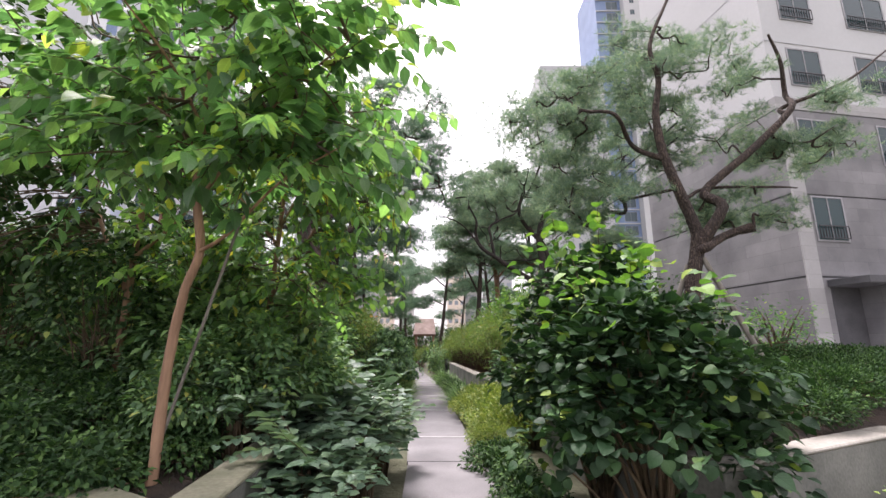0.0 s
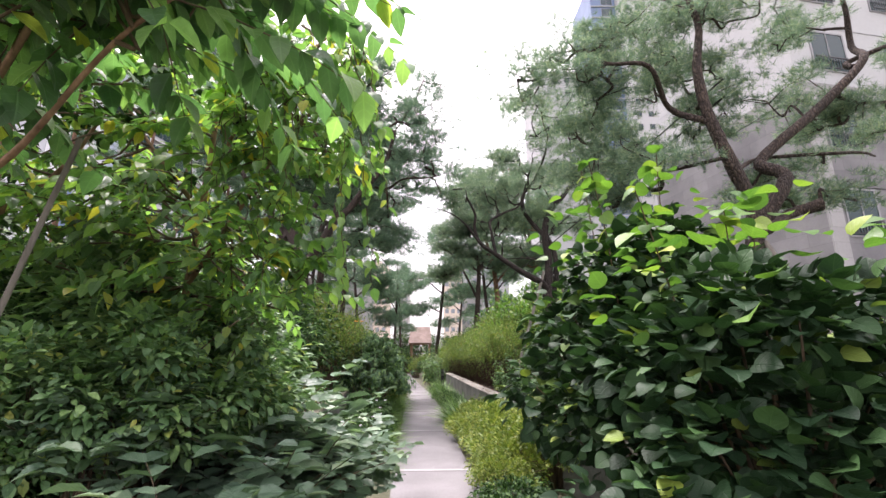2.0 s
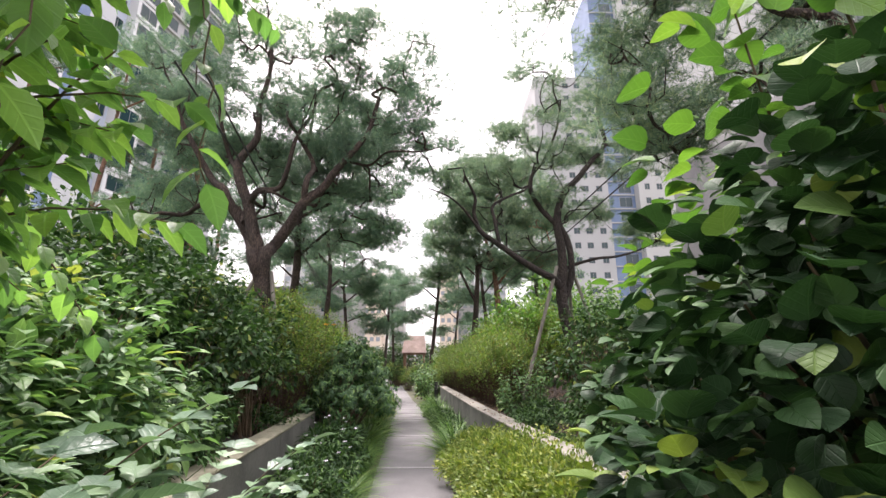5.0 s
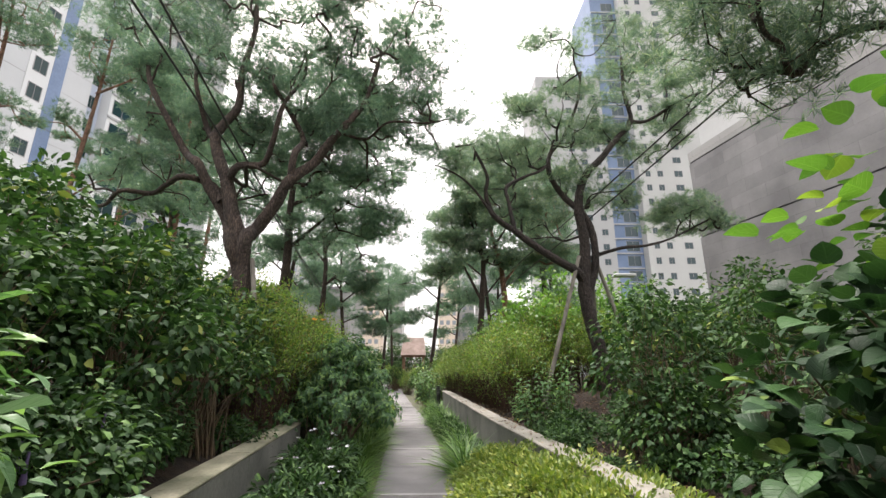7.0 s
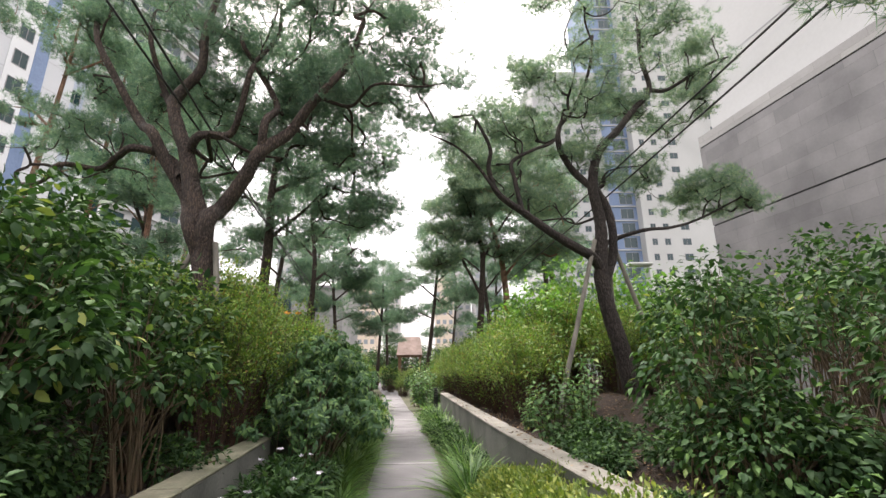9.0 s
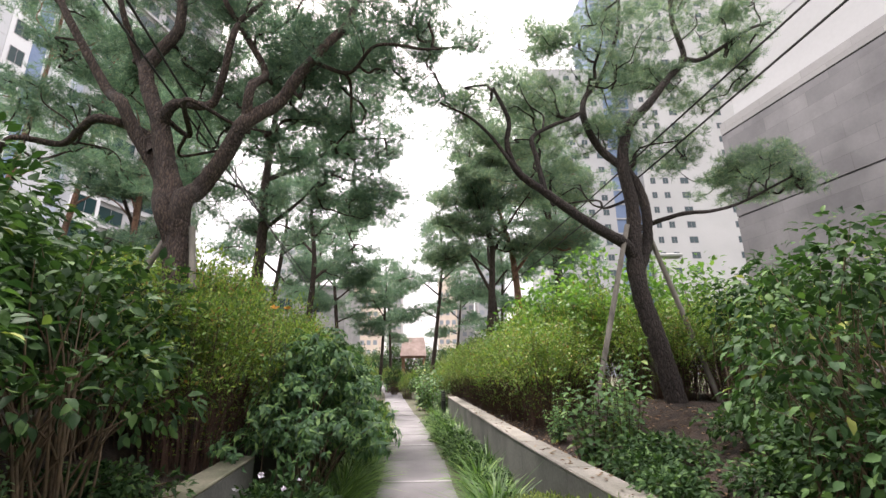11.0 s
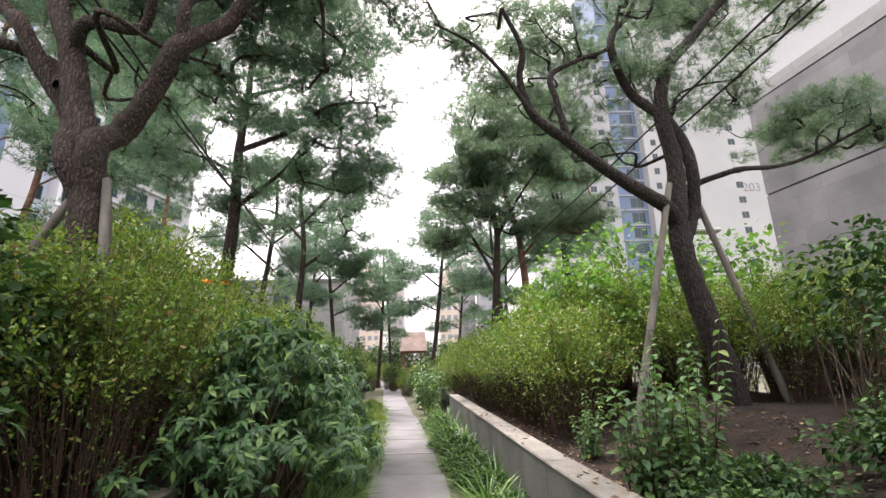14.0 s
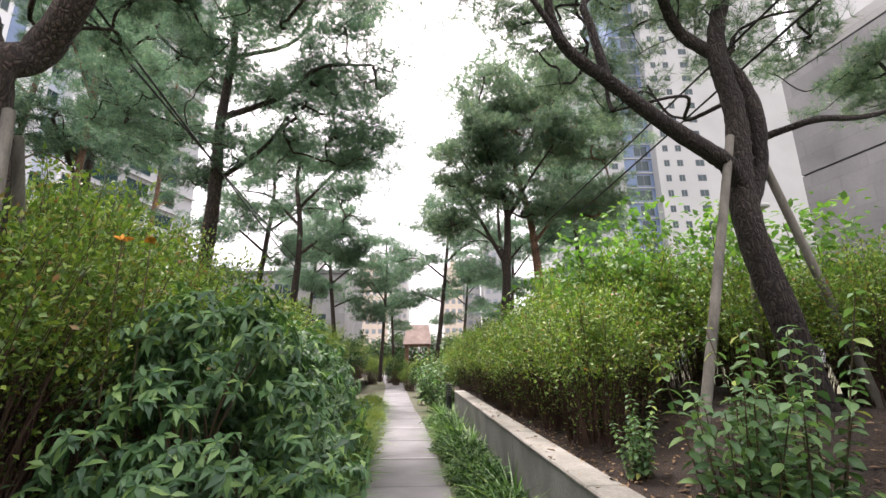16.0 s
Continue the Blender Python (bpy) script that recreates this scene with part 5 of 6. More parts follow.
plant([ivy], [(1.75, 11.5, 0.9, 15), (2.05, 11.9, 1.0, 75), (1.6, 10.9, 0.8, 140), (2.2, 9.4, 0.8, 120), (2.9, 11.6, 1.0, 20), (2.3, 10.6, 0.9, 10), (-2.3, 6.6, 1.0, 30), (-2.45, 8.2, 1.1, 60), (-2.6, 9.4, 1.0, 10), (-2.6, 10.8, 1.0, 95), (-2.1, 4.6, 1.0, 200), (-2.1, 5.6, 1.0, 250), (-2.45, 3.6, 0.8, 45), (-3.4, 4.2, 0.9, 5), (-2.9, 4.2, 1.0, 100), (-4.2, 4.8, 1.0, 10), (-5.0, 5.2, 1.0, 70), (-2.2, 4.1, 0.9, 20), (-2.0, 3.7, 0.9, 20), (-2.9, 3.9, 0.8, 50), (-3.6, 4.6, 1.1, 90), (-2.5, 4.6, 1.1, 10), (2.4, 8.5, 1.0, 30), (2.2, 7.6, 1.0, 80), (2.9, 9.6, 0.8, 10), (1.7, 9.6, 0.6, 45), (-2.3, 7.2, 1.0, 140), (-2.2, 6.1, 1.0, 200), (-2.4, 3.1, 1.0, 60), (-3.0, 3.3, 1.1, 10), (-2.8, 2.9, 1.0, 140), (-3.6, 3.6, 1.2, 200), (-3.3, 3.0, 1.0, 260), (-4.0, 4.0, 1.2, 310), (-2.2, 2.9, 0.8, 350), (-4.4, 3.6, 1.2, 30), (-5.0, 4.3, 1.3, 80)])

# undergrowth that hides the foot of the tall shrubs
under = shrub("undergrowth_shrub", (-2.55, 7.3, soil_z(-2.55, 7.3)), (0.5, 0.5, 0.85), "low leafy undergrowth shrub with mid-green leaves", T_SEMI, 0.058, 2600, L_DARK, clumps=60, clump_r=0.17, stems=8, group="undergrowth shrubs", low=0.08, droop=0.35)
for k in range(26):
    y = 6.2 + 0.33 * k
    x = (left_wall_x(y) - 0.62 - 0.55 * ((k * 0.618) % 1)) if k % 2 else (right_wall_x(y) + 0.85 + 1.3 * ((k * 0.618) % 1))
    if k % 2 == 0 and y > 11.6:
        continue
    if k % 2 and y > 9.2:
        continue
    z = 0.7 + 0.45 * ((k * 0.383) % 1)
    copy_thing(under, pose(x, y, soil_z(x, y), 0, 0, 83 * k) @ Matrix.Diagonal((z, z, z, 1)))

# lilyturf with purple flower spikes in the left bed
M_PURPLE = surface("purple_spike", (0.07, 0.045, 0.12), (0.16, 0.11, 0.24), 20, 90, 0.7, 0.2)
turf = thing("lilyturf", (-1.95, 6.15, soil_z(-1.95, 6.15)), "dark grassy lilyturf clump with purple flower spikes", "plant", "lilyturf clumps")
k = 130
q = ball(k)
q[:, 2] = np.abs(q[:, 2]) + 0.35
part("blade_mass", leaves_mesh("blade_mass", T_GRASS, rng.normal(0, 0.06, (k, 3)) * [1, 1, 0], q, ball(k) + [0, 0, 0.7], 0.4 * rng.uniform(0.6, 1.1, k)), L_DARK, turf, kind="stuff")
for k in range(5):
    a = 1.3 * k
    b = np.array([0.08 * math.cos(a), 0.08 * math.sin(a), 0])
    top = b * 1.8 + [0, 0, 0.38 + 0.03 * k]
    part("flower_stalk", tubes_mesh("flower_stalk", [(np.array([b, (b + top) / 2, top]), 0.004, 0.003)], 5), M_STEM, turf)
    part("flower_spike", tubes_mesh("flower_spike", [(np.array([top, top + [0, 0, 0.03], top + [0, 0, 0.07], top + [0.005, 0, 0.15]]), 0.016, 0.006)], 7, 0.35), M_PURPLE, turf, "purple flower spike")
for x, y, r in ((-2.2, 6.7, 40), (-2.0, 6.9, 130), (-2.45, 6.3, 220), (-2.15, 7.4, 300), (-2.3, 8.1, 80)):
    copy_thing(turf, pose(x, y, soil_z(x, y), 0, 0, r))

# clipped hedge and a thin shrub behind the plaza wall, loose shrub before it
hedge = shrub("clipped_hedge", (5.2, 6.6, soil_z(5.2, 6.6)), (0.8, 0.6, 0.5), "clipped dense small-leaved green hedge", T_TINY, 0.04, 8000, L_DARK, clumps=90, clump_r=0.13, stems=8, group="clipped hedge", droop=0.0, low=0.1)
for x, y, r in ((4.1, 6.1, 90), (6.3, 7.2, 180), (7.4, 7.8, 30), (8.4, 8.4, 60), (6.0, 8.0, 200), (7.2, 8.8, 250), (4.8, 7.4, 300), (8.6, 9.6, 350), (3.4, 5.6, 20), (9.4, 9.2, 70)):
    copy_thing(hedge, pose(x, y, soil_z(x, y), 0, 0, r))
for k in range(8):
    d = 2.3 + 0.95 * k
    x, y = 1.91 + 0.891 * d - 0.454 * 0.72, 3.275 + 0.454 * d + 0.891 * 0.72
    copy_thing(hedge, pose(x, y, soil_z(x, y), 0, 0, 27 + 180 * (k % 2)))
thin = shrub("thin_shrub", (5.4, 7.3, soil_z(5.4, 7.3)), (0.7, 0.6, 1.4), "thin open shrub with sparse small leaves", T_OVATE, 0.06, 700, L_OVATE, clumps=50, clump_r=0.18, stems=12, group="thin shrubs", low=0.4)
loose = shrub("loose_shrub", (3.0, 3.0, 0.0), (0.5, 0.35, 0.55), "loose low shrub with light green leaves and dry twigs", T_SMALL, 0.045, 900, L_FEATHER, clumps=40, clump_r=0.13, stems=12, group="loose shrubs", low=0.2)
for x, y, s, r in ((3.7, 3.4, 1.1, 60), (2.5, 2.8, 0.7, 120), (4.5, 3.9, 1.1, 200)):
    copy_thing(loose, pose(x, y, 0, 0, 0, r) @ Matrix.Diagonal((s, s, s, 1)))

# planting at the far end of the path and behind the beds
for i, (x, y, s) in enumerate(((-2.7, 37.5, 0.9), (-1.6, 33.0, 0.7), (-3.2, 40.0, 1.0), (-0.6, 30.0, 0.9), (0.4, 27.5, 1.0), (-0.9, 36.0, 0.9), (1.4, 27.0, 1.1), (0.6, 31.5, 1.1), (-4.2, 26.0, 1.1), (-4.0, 29.0, 1.0), (-4.4, 33.0, 1.1), (-5.6, 23.5, 1.2), (-6.4, 28.5, 1.4), (-7.4, 21.0, 1.4), (-8.6, 17.5, 1.5), (-9.5, 13.5, 1.6), (-10.0, 10.0, 1.6), (-8.5, 25.0, 1.6), (-11.0, 19.0, 1.7), (-12.0, 14.5, 1.7), (3.2, 24.5, 1.3), (5.0, 21.5, 1.3), (6.0, 18.5, 1.3), (6.2, 15.2, 1.2), (6.8, 13.0, 1.1), (2.6, 30.0, 1.3), (4.8, 27.0, 1.4), (7.0, 22.5, 1.4), (-3.0, 43.0, 0.9), (-1.2, 46.5, 0.9), (-3.6, 48.0, 1.0), (-0.2, 48.0, 1.1), (-2.6, 40.5, 0.7), (-0.2, 38.5, 1.0), (-4.4, 39.0, 1.0), (-2.0, 48.5, 0.85), (-4.6, 44.0, 1.4), (0.6, 42.0, 1.3), (-7.0, 36.0, 1.5), (3.0, 37.0, 1.5), (5.5, 33.0, 1.5), (-9.5, 31.0, 1.6))):
    copy_thing(feather[i % 2] if i % 3 else leggy[0], pose(x, y, 0.0 if abs(x) < 3 else soil_z(x, y), 0, 0, i * 73) @ Matrix.Diagonal((s, s, s, 1)))

for i in range(13):
    s = 2.6 + 0.5 * ((i * 0.37) % 1)
    copy_thing(leggy[i % 2], pose(-14 + 2.3 * i, 60 + 3 * ((i * 0.61) % 1), -0.3, 0, 0, i * 51) @ Matrix.Diagonal((s, s, s * 0.85, 1)))

# orange lilies among the left shrubs
lily = thing("orange_flower", (-1.86, 12.5, 0.0), "tall stem with a small orange blossom above the shrubs", "flower", "orange flowers")
part("stalk", tubes_mesh("stalk", [(np.array([(0, 0, 0), (0.02, 0, 1.2), (0.0, 0, 2.32)]), 0.006, 0.003)], 5), M_STEM, lily)
blossoms(lily, [(0.0, 0, 2.32)], 0.06, M_ORANGE, "blossom")
copy_thing(lily, pose(-2.0, 12.45, 0.0, 0, 0, 70))

# dead leaves on the wall caps and on the soil
k = 3200
ly = rng.uniform(9.0, 19.0, k)
lx = np.array([right_wall_x(v) + rng.uniform(0.02, 0.27) if u < 0.04 else right_wall_x(v) + 0.4 + 2.1 * rng.random() ** 1.5 for v, u in zip(ly, rng.random(k))])
lz = np.array([WALL_Z + 0.004 if x < right_wall_x(v) + 0.28 else soil_z(x, v) + 0.015 for x, v in zip(lx, ly)])
lp = np.stack([lx, ly, lz], 1)
ld = ball(k) * [1, 1, 0.15]
M_DRY = leaf_mat("dry_leaf", [(0.0, (0.05, 0.028, 0.016)), (0.6, (0.16, 0.095, 0.055)), (1.0, (0.34, 0.24, 0.14))], 0.7, 0.05, 0.2)
tagged(part("leaf_litter", leaves_mesh("leaf_litter", T_TINY, lp, ld, np.tile([0, 0, 1.0], (k, 1)) + rng.normal(0, 0.2, (k, 3)), rng.uniform(0.03, 0.075, k)), M_DRY), "scattered dry brown leaves on soil and wall", "leaf litter", kind="stuff")


# ---- buildings ----
M_STONE = surface("grey_stone_cladding", (0.135, 0.133, 0.138), (0.235, 0.231, 0.235), 0.7, 14, 0.75, 0.1, grain=0.22)
M_STONE_PALE = surface("pale_stone_cladding", (0.28, 0.276, 0.272), (0.345, 0.34, 0.335), 0.5, 14, 0.75, 0.1, grain=0.22)
# grooves and canopy; also the entrance recess's shade, put into a flat colour
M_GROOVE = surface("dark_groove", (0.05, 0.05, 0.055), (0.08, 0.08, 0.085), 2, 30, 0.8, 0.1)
M_WHITE = surface("white_render", (0.40, 0.405, 0.41), (0.47, 0.475, 0.48), 0.15, 8, 0.8, 0.05, grain=0.12)
M_GREYW = surface("light_grey_render", (0.35, 0.355, 0.37), (0.41, 0.415, 0.43), 0.15, 8, 0.8, 0.05, grain=0.12)
M_BLUEGREY = surface("blue_grey_panel", (0.125, 0.185, 0.31), (0.18, 0.25, 0.40), 0.3, 10, 0.6, 0.05)
M_PEACH = surface("peach_render", (0.62, 0.52, 0.44), (0.72, 0.62, 0.53), 0.15, 8, 0.8, 0.05, grain=0.12)
M_FRAME = surface("grey_window_frame", (0.22, 0.22, 0.23), (0.30, 0.30, 0.31), 3, 40, 0.5, 0.05)
M_ROOF = surface("brown_shingle", (0.19, 0.135, 0.115), (0.30, 0.225, 0.195), 2, 30, 0.85, 0.4)
M_WOOD = surface("brown_timber", (0.13, 0.07, 0.04), (0.22, 0.13, 0.08), 4, 40, 0.7, 0.3)
M_BIN = surface("pale_blue_plastic", (0.42, 0.50, 0.62), (0.55, 0.62, 0.72), 3, 50, 0.5, 0.1)
M_PAVE = surface("plaza_paving", (0.36, 0.35, 0.34), (0.46, 0.45, 0.44), 1.0, 30, 0.85, 0.15)


def panelled(m, w, h):
    """Lays faint cladding joints over a surface's colour."""
    nt = m.node_tree
    bsdf = next(n for n in nt.nodes if n.type == "BSDF_PRINCIPLED")
    src = bsdf.inputs["Base Color"].links[0].from_socket
    tc = nt.nodes.new("ShaderNodeTexCoord")
    mp = nt.nodes.new("ShaderNodeMapping")
    mp.inputs["Rotation"].default_value = (radians(90), 0, radians(-9.8))
    cb = nt.nodes.new("ShaderNodeSeparateXYZ")
    co = nt.nodes.new("ShaderNodeCombineXYZ")
    ad = nt.nodes.new("ShaderNodeMath")
    nt.links.new(tc.outputs["Object"], cb.inputs[0])
    nt.links.new(cb.outputs[0], ad.inputs[0])
    nt.links.new(cb.outputs[1], ad.inputs[1])
    nt.links.new(ad.outputs[0], co.inputs[0])
    nt.links.new(cb.outputs[2], co.inputs[1])
    br = nt.nodes.new("ShaderNodeTexBrick")
    br.inputs["Scale"].default_value = 1.0
    br.inputs["Brick Width"].default_value, br.inputs["Row Height"].default_value = w, h
    br.inputs["Mortar Size"].default_value = 0.008
    br.inputs["Color1"].default_value, br.inputs["Color2"].default_value = (1, 1, 1, 1), (0.66, 0.66, 0.68, 1)
    br.inputs["Mortar"].default_value = (0.55, 0.55, 0.55, 1)
    nt.links.new(co.outputs[0], br.inputs["Vector"])
    nt.links.new(blend(nt, src, br.outputs[0], 0.6), bsdf.inputs["Base Color"])


panelled(M_STONE, 1.2, 0.48)
panelled(M_STONE_PALE, 1.2, 0.48)


def glass_mat(name, tint):
    m, nt, bsdf, out = mat_base(name)
    bsdf.inputs["Base Color"].default_value = (*tint, 1)
    bsdf.inputs["Roughness"].default_value = 0.08
    bsdf.inputs["Specular IOR Level"].default_value = 0.35
    return m


M_GLASS = glass_mat("window_glass", (0.05, 0.075, 0.085))
# far windows: distance haze is painted in as a paler, flat colour
M_FARGLASS = surface("far_window_haze_tint", (0.25, 0.28, 0.32), (0.33, 0.36, 0.40), 0.2, 5, 0.4, 0.0)
M_GLASS_TEAL = glass_mat("teal_window_glass", (0.012, 0.035, 0.037))


def facade_window(parent, s, z, w, h, m, glass=None, rail=False):
    """A window in its reveal on a facade: frame, two panes, sill and, when asked, a rail. Facade plane is y = 0 of m, outward is -y."""
    win = part("window", box(s - w / 2 - 0.06, s + w / 2 + 0.06, -0.03, 0.05, z - 0.06, z, 0, m), M_FRAME, parent)
    part("frame_head", box(s - w / 2 - 0.06, s + w / 2 + 0.06, -0.03, 0.05, z + h, z + h + 0.06, 0, m), M_FRAME, win)
    for x in (s - w / 2 - 0.06, s - 0.02, s + w / 2):
        part("frame_post", box(x, x + (0.04 if x == s - 0.02 else 0.06), -0.03, 0.05, z, z + h, 0, m), M_FRAME, win)
    for a, b in ((s - w / 2, s - 0.02), (s + 0.02, s + w / 2)):
        part("pane", box(a, b, -0.012, 0.02, z, z + h, 0, m), glass or M_GLASS, win)
    if rail:
        part("rail_bar", box(s - w / 2, s + w / 2, -0.12, -0.09, z + 0.45, z + 0.49, 0, m), M_BLACK, win)
        part("rail_bar", box(s - w / 2, s + w / 2, -0.12, -0.09, z + 0.03, z + 0.06, 0, m), M_BLACK, win)
        n = max(6, int(w / 0.11))
        for i in range(n + 1):
            x = s - w / 2 + w * i / n
            part("rail_post", box(x - 0.009, x + 0.009, -0.115, -0.095, z + 0.06, z + 0.45, 0, m), M_BLACK, win)
    return win


# grey stone-clad block beside the garden, corner at (12, 14.5)
block = thing("apartment_building", (12.0, 14.5, 0.0), "grey stone-clad apartment block with pale upper storeys", "building")

# long side face towards the garden: local x runs from the far end to the corner
side_m = pose(0, 0, 0, 0, 0, 9.8)
for z0, z1, mat in ((-0.5, 3.74, M_STONE), (3.80, 6.62, M_STONE), (6.68, 9.84, M_STONE), (9.90, 10.35, M_STONE_PALE)):
    part("wall", box(0.0, 14.0, 0.0, 7.6, z0, z1, 0.0, side_m), mat, block)
for z in (3.74, 6.62, 9.84):
    part("groove", box(0.03, 13.97, 0.03, 7.57, z, z + 0.06, 0.0, side_m), M_GROOVE, block)
part("upper_wall", box(0.35, 13.9, 0.35, 7.2, 10.35, 40.0, 0.0, side_m), M_WHITE, block)
part("corner_pier", box(-0.03, 0.55, -0.05, 0.0, -0.5, 9.84, 0.0, side_m), M_STONE_PALE, block)
for z in (5.05, 8.0):
    facade_window(block, 1.35, z, 1.2, 1.5, side_m, M_GLASS_TEAL, True)
    facade_window(block, 5.2, z, 1.9, 1.5, side_m, M_GLASS_TEAL, True)
upper_m = side_m @ pose(0, 0.35, 0)
for i in range(9):
    facade_window(block, 2.0, 11.2 + 2.88 * i, 1.4, 1.5, upper_m, M_GLASS_TEAL, True)
    facade_window(block, 5.4, 11.2 + 2.88 * i, 1.9, 1.5, upper_m, M_GLASS_TEAL, True)
for i in range(10):
    part("string_course", box(0.34, 13.9, 0.33, 7.21, 12.95 + 2.88 * i, 13.0 + 2.88 * i, 0.0, side_m), M_GREYW, block)
# entrance: a thin dark sheet paints the recess's shade under a flat canopy
part("canopy", box(0.75, 5.5, -1.3, 0.0, 3.42, 3.66, 0.02, side_m), M_GROOVE, block, "dark flat entrance canopy")
part("recess_shade", box(0.85, 2.0, -0.012, 0.0, 0.5, 3.42, 0.0, side_m), M_GROOVE, block, "dark sheet painted as the shade of the entrance recess")
part("entrance_pier", box(2.0, 2.4, -1.0, 0.0, -0.5, 3.42, 0.0, side_m), M_STONE, block)
part("entrance_door", box(2.4, 4.6, -0.02, 0.0, 0.5, 2.9, 0.0, side_m), M_GLASS, block, "glazed entrance door")


def lettering(text, size, m, material, parent, name, label):
    cu = bpy.data.curves.new(name, "FONT")
    cu.body, cu.size, cu.extrude, cu.align_x = text, size, 0.02, "CENTER"
    tmp = bpy.data.objects.new(name, cu)
    me = bpy.data.meshes.new_from_object(tmp)
    bpy.data.objects.remove(tmp)
    me.transform(m)
    return part(name, me, material, parent, label)


part("sign_bar", box(2.0, 2.7, -1.28, -1.24, 3.68, 3.94, 0.0, side_m), M_STONE_PALE, block, "small raised entrance sign")

plaza = part("plaza", box(-1.5, 12.0, -5.5, 0.0, -0.4, 0.45, 0.0, pose(12.0, 14.5, 0, 0, 0, 9.8)), M_PAVE, kind="structure")
bin_ob = thing("storage_box", (11.6, 13.1, 0.45), "pale blue and dark plastic storage box on the paving", "box")
part("body", box(-0.45, 0.45, -0.3, 0.3, 0.0, 0.22, 0.02), M_BLACK, bin_ob)
part("lid", box(-0.47, 0.47, -0.32, 0.32, 0.22, 0.32, 0.03), M_BIN, bin_ob, "pale blue lid")

# white tower with a blue glazed strip beyond the grey block
tower = thing("apartment_tower", (20.8, 85.0, 0.0), "white high-rise apartment tower with a blue-grey glazed strip", "building")
part("wall", box(0.0, 13.4, 0.0, 14.0, 0, 60.5), M_GREYW, tower)
part("glazed_strip", box(13.4, 18.9, 0.8, 13.0, 0, 84.0), M_BLUEGREY, tower)
part("wall", box(18.9, 46.0, -1.2, 14.0, 0, 90.0), M_WHITE, tower)
for i in range(19):
    z = 5.6 + 2.9 * i
    for s in (6.5, 8.9, 11.6):
        facade_window(tower, s, z, 1.1, 1.1, pose(0, 0, 0))
for i in range(26):
    z = 5.6 + 2.9 * i
    facade_window(tower, 17.0, z, 2.4, 1.9, pose(0, 0.8, 0))
    part("strip_ledge", box(13.4, 18.9, 0.6, 0.8, z - 0.6, z - 0.35), M_GREYW, tower)
    for s, w in ((20.6, 0.9), (23.0, 1.0), (26.6, 1.5), (35.5, 1.2)):
        facade_window(tower, s, z, w, 1.15, pose(0, -1.2, 0))
lettering("203", 2.3, pose(37.6, -1.23, 31.0, 90, 0, 0), M_FRAME, tower, "block_number", "grey block number 203")

# white tower to the left, seen along its garden face: panels, window strip, blue-grey band, recess and bay
M_BRIGHT = surface("bright_white_render", (0.58, 0.59, 0.61), (0.68, 0.69, 0.71), 0.15, 8, 0.7, 0.05, grain=0.12)
M_PANEL = surface("pale_facade_panel", (0.46, 0.475, 0.50), (0.54, 0.555, 0.58), 0.12, 8, 0.75, 0.05, grain=0.12)
M_RECESS = surface("blue_white_render", (0.42, 0.47, 0.57), (0.50, 0.55, 0.65), 0.15, 8, 0.7, 0.05, grain=0.12)
ltower = thing("apartment_tower", (-38.6, 44.2, 0.0), "white high-rise apartment tower with a blue-grey vertical band", "building")
ltower.rotation_euler = (0, 0, radians(77))
part("panel_wall", box(-15.0, -2.0, 0.0, 14.0, 0, 96.0), M_PANEL, ltower)
part("window_wall", box(-2.0, 0.0, -0.1, 14.0, 0, 96.0), M_BRIGHT, ltower)
part("band", box(0.0, 1.2, -0.14, 14.0, 0, 96.0), M_BLUEGREY, ltower)
part("panel_wall", box(1.2, 4.0, -0.1, 14.0, 0, 96.0), M_PANEL, ltower)
part("recess_wall", box(4.0, 6.0, 0.9, 14.0, 0, 96.0), M_RECESS, ltower)
part("bay_wall", box(6.0, 9.2, -0.5, 14.0, 0, 96.0), M_BRIGHT, ltower)
part("balcony_wall", box(9.2, 24.0, 0.6, 14.0, 0, 90.0), M_GREYW, ltower)
for i in range(31):
    z = 3.3 + 2.9 * i
    facade_window(ltower, -1.0, z, 1.15, 1.5, pose(0, -0.1, 0), M_GLASS_TEAL)
    facade_window(ltower, 5.0, z, 1.2, 1.4, pose(0, 0.9, 0), M_GLASS_TEAL)
    facade_window(ltower, 7.6, z, 2.3, 1.7, pose(0, -0.5, 0), M_GLASS_TEAL)
    part("joint", box(-15.0, -2.0, -0.012, 0.0, z - 0.72, z - 0.66), M_GREYW, ltower)
    part("joint", box(1.2, 4.0, -0.112, -0.1, z - 0.72, z - 0.66), M_GREYW, ltower)
    part("bay_ledge", box(5.95, 9.25, -0.62, -0.5, z - 0.7, z - 0.45), M_GREYW, ltower)
    if z < 84:
        for s in (11.5, 15.5, 19.5):
            facade_window(ltower, s, z, 2.9, 1.7, pose(0, 0.6, 0), M_GLASS_TEAL)
        part("floor_slab", box(9.2, 24.1, 0.2, 0.6, z - 0.75, z - 0.5), M_WHITE, ltower)

lowb = thing("apartment_building", (-27.0, 52.0, 0.0), "grey low building with square windows behind the pines", "building")
part("wall", box(3.2, 18.0, 0.0, 10.0, 0, 9.6), M_STONE_PALE, lowb)
part("roof", box(3.0, 18.2, -0.2, 10.2, 9.6, 9.9), M_STONE, lowb)
for i in range(3):
    for s in (5.0, 8.5, 12.0, 15.5):
        facade_window(lowb, s, 1.4 + 2.9 * i, 1.5, 1.4, pose(0, 0, 0), M_GLASS_TEAL)


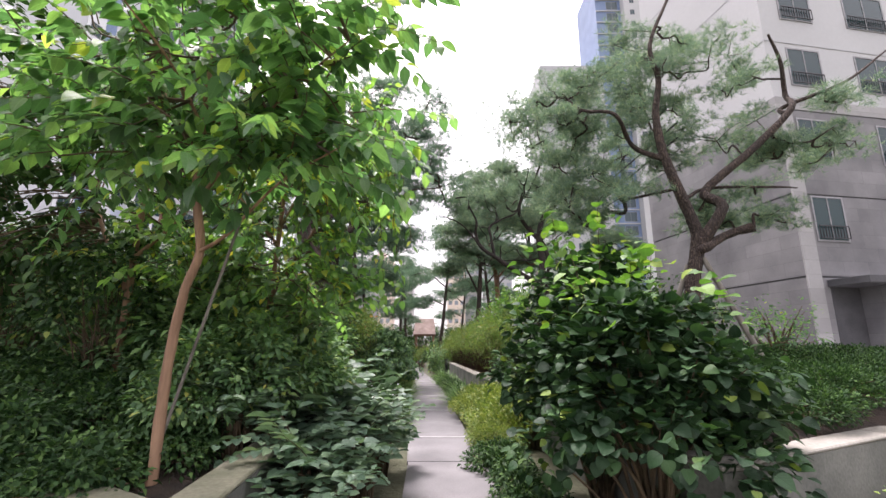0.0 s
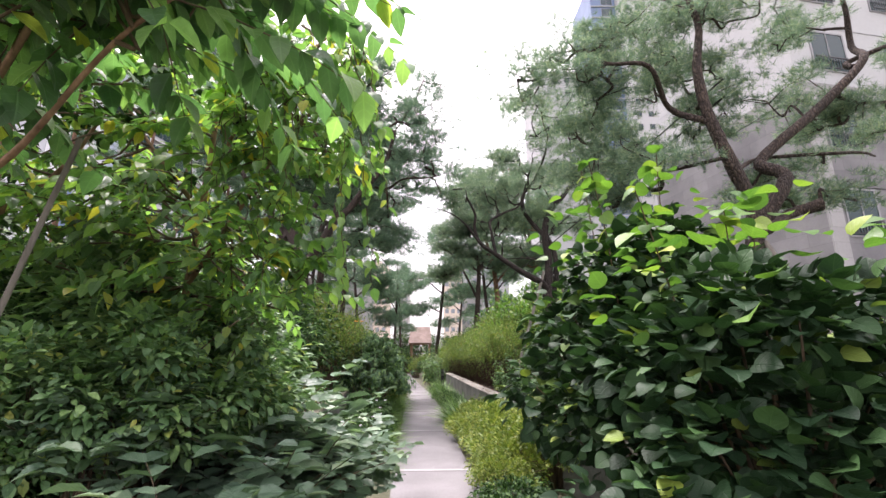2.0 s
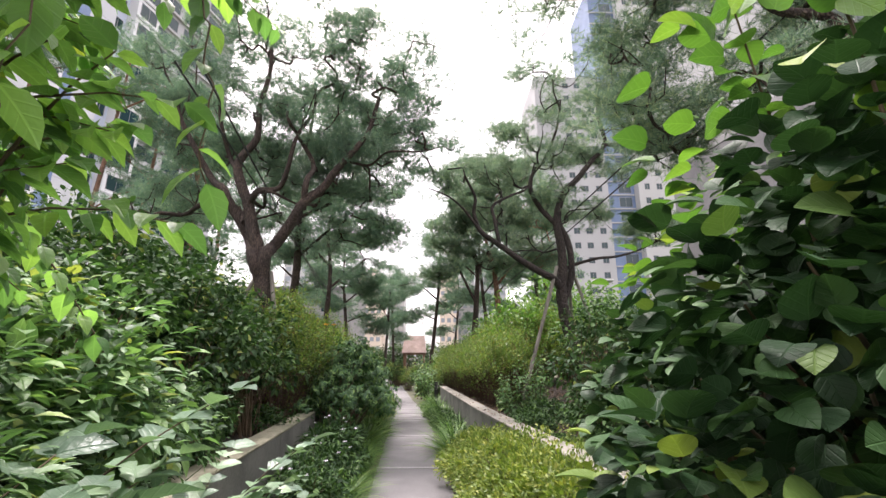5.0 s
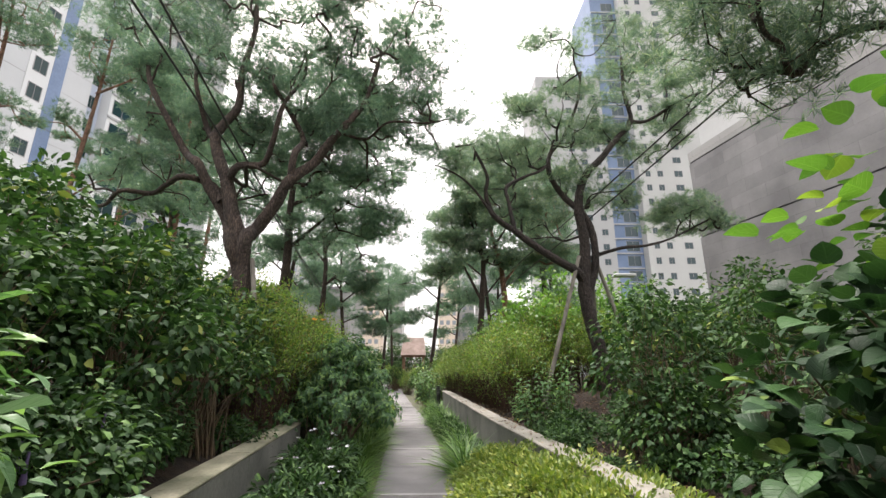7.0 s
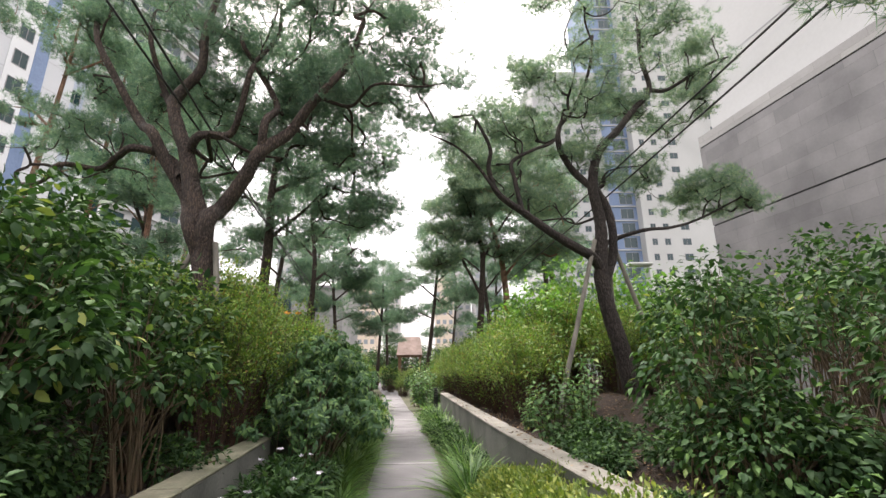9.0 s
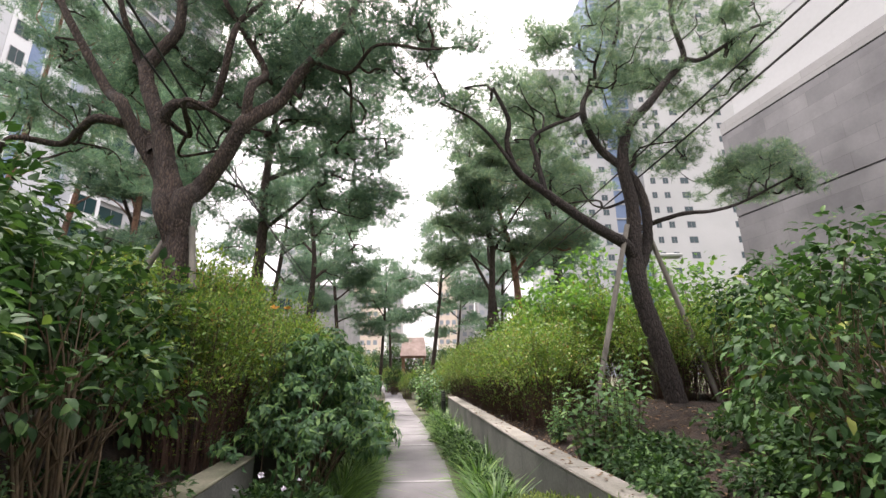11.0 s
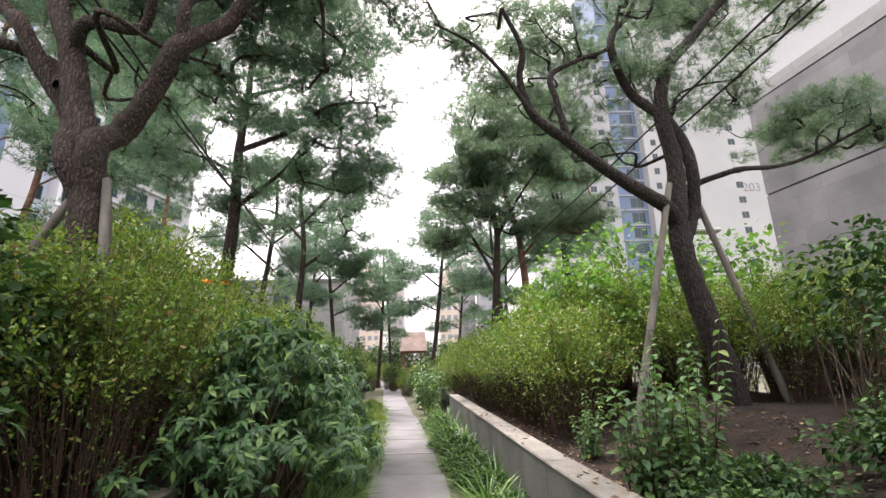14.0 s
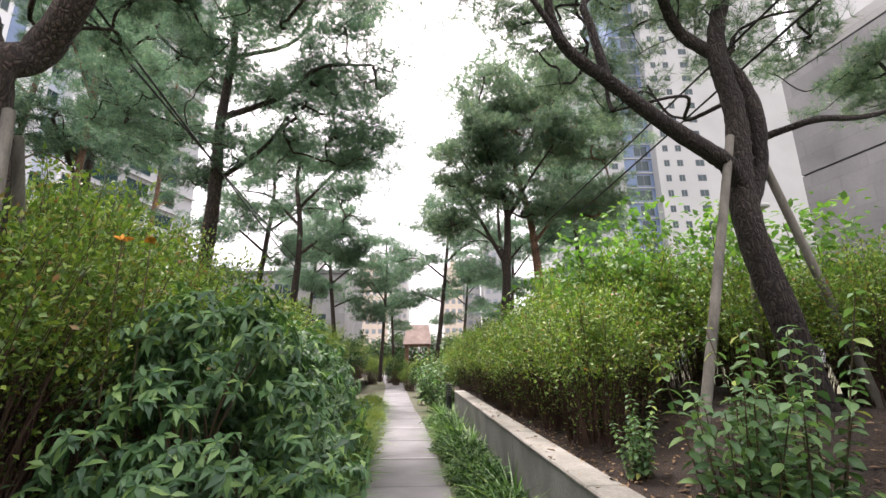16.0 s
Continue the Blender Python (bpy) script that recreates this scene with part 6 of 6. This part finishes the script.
# far towers at the end of the garden
def far_tower(x, y, w, h, mat, cols):
    ob = thing("distant_tower", (x, y, 0.0), "distant pale apartment tower with rows of small windows", "building", "distant towers")
    part("wall", box(-w / 2, w / 2, 0, 12, 0, h), mat, ob)
    part("roof", box(-w / 6, w / 6, 2, 8, h, h + 2.4), mat, ob)
    me = None
    for r in range(int((h - 4) / 3)):
        for c in range(cols):
            s = -w / 2 + w * (c + 0.5) / cols
            if me is None:
                pane = part("window", box(-w / cols * 0.3, w / cols * 0.3, -0.05, 0.0, 0, 1.4), M_FARGLASS, ob)
                me = pane.data
            else:
                pane = part("window", me, None, ob)
            pane.location = (s, 0, 3 + 3 * r)
    return ob


for x, y, w, h, mat, cols in ((-21.5, 150, 8, 31, M_PEACH, 4), (-13.8, 165, 5, 33, M_WHITE, 3), (-30, 170, 9, 30, M_WHITE, 4), (4.5, 150, 6, 30, M_PEACH, 3), (10.5, 160, 7, 34, M_WHITE, 3), (19, 150, 9, 38, M_GREYW, 4), (-42, 140, 10, 40, M_WHITE, 4)):
    far_tower(x, y, w, h, mat, cols)

# garden pavilion at the end of the path
pav = thing("pavilion", (-2.1, 52.0, 0.0), "small timber pavilion with a brown shingle roof", "pavilion")
for sx in (-1.0, 1.0):
    for sy in (-1.0, 1.0):
        part("post", box(sx - 0.09, sx + 0.09, sy - 0.09, sy + 0.09, 0, 2.85, 0.01), M_WOOD, pav)
part("beam", box(-1.2, 1.2, -1.12, -0.95, 2.62, 2.84, 0.01), M_WOOD, pav)
part("beam", box(-1.2, 1.2, 0.95, 1.12, 2.62, 2.84, 0.01), M_WOOD, pav)
part("platform", box(-1.15, 1.15, -1.15, 1.15, 0, 0.45, 0.02), M_WOOD, pav)
bm = bmesh.new()
e = [bm.verts.new(c) for c in ((-1.25, -1.4, 2.8), (1.25, -1.4, 2.8), (1.25, 1.4, 2.8), (-1.25, 1.4, 2.8))]
f = [bm.verts.new(c) for c in ((-1.05, 0, 4.6), (1.05, 0, 4.6))]
for q in ((e[0], e[1], f[1], f[0]), (e[2], e[3], f[0], f[1]), (e[1], e[2], f[1]), (e[3], e[0], f[0]), (e[3], e[2], e[1], e[0])):
    bm.faces.new(q)
part("roof", bm, M_ROOF, pav, "brown shingle roof")


# ---- garden fittings ----
def pole(a, b, r, name, label, category, mat, group=""):
    a, b = np.array(a, float), np.array(b, float)
    me = tubes_mesh(name, [(np.linspace(a, b, 4) - a, r, r * 0.92)], 8, 0.02)
    ob = part(name, me, mat)
    ob.location = a
    return tagged(ob, label, category, group)


for a, b in (((1.95, 13.6, 0.7), (3.05, 14.12, 3.85)), ((4.45, 14.5, 0.7), (3.52, 14.35, 3.7)), ((3.7, 15.3, 0.7), (3.42, 14.45, 3.8)),
             ((-2.75, 12.5, 0.8), (-3.3, 12.85, 3.45)), ((-4.7, 12.6, 0.8), (-3.66, 12.95, 3.35)), ((-3.6, 13.9, 0.8), (-3.5, 13.15, 3.4)),
             ((4.9, 6.5, 0.6), (4.15, 6.95, 2.9)), ((3.2, 7.4, 0.6), (3.95, 7.05, 2.8))):
    pole(a, b, 0.045, "support_prop", "grey timber tree prop lashed to a pine trunk", "tree prop", M_POLE, "tree props")
pole((-2.08, 3.45, 0.75), (-1.62, 3.42, 2.5), 0.013, "stake", "thin slanting stake beside the young tree", "stake", M_POLE)


def cable(a, b, sag, r=0.016):
    s = np.linspace(0, 1, 17)[:, None]
    pts = np.array(a) * (1 - s) + np.array(b) * s - np.array([0, 0, 1.0]) * sag * 4 * s * (1 - s)
    ob = part("guy_cable", tubes_mesh("guy_cable", [(pts - pts[0], r, r)], 6), M_CABLE)
    ob.location = tuple(pts[0])
    return tagged(ob, "black guy cable strung between pine trunks", "cable", "guy cables")


cable((4.05, 7.05, 5.3), (2.66, 22.1, 5.0), 0.05)
cable((4.0, 7.0, 5.0), (2.72, 22.15, 4.55), 0.05)
cable((-3.45, 9.0, 5.6), (-5.15, 25.3, 5.1), 0.05)
cable((-3.12, 9.0, 5.6), (-5.12, 25.3, 4.7), 0.05)

# path light beside the end of the right wall
bol = thing("bollard_light", (0.16, 22.2, 0.0), "black metal bollard light with a slatted head", "bollard")
part("post", tubes_mesh("post", [(np.array([(0, 0, 0), (0, 0, 0.3), (0, 0, 0.62)]), 0.07, 0.07)], 14), M_BLACK, bol)
for i in range(4):
    part("louvre", tubes_mesh("louvre", [(np.array([(0, 0, 0.64 + 0.055 * i), (0, 0, 0.655 + 0.055 * i), (0, 0, 0.668 + 0.055 * i)]), 0.085, 0.085)], 14), M_BLACK, bol)
part("core", tubes_mesh("core", [(np.array([(0, 0, 0.6), (0, 0, 0.7), (0, 0, 0.86)]), 0.05, 0.05)], 12), M_STONE_PALE, bol)
part("cap", tubes_mesh("cap", [(np.array([(0, 0, 0.86), (0, 0, 0.88), (0, 0, 0.90)]), 0.09, 0.085), (np.array([(0, 0, 0.899), (0, 0, 0.9), (0, 0, 0.901)]), 0.085, 0.001)], 14), M_BLACK, bol)

# street lamp behind the right bed
lamp = thing("street_lamp", (4.85, 17.0, 0.3), "slim grey street lamp with a flat white head", "lamp")
part("pole", tubes_mesh("pole", [(np.array([(0, 0, 0), (0, 0, 1.8), (0, 0, 3.55)]), 0.05, 0.04), (curve_points([(0, 0, 3.5), (0.02, 0, 3.66), (0.15, 0, 3.72)], 4), 0.035, 0.03)], 10), M_FRAME, lamp)
part("head", box(0.1, 0.68, -0.13, 0.13, 3.69, 3.77, 0.02), M_WHITE, lamp, "flat white lamp head")
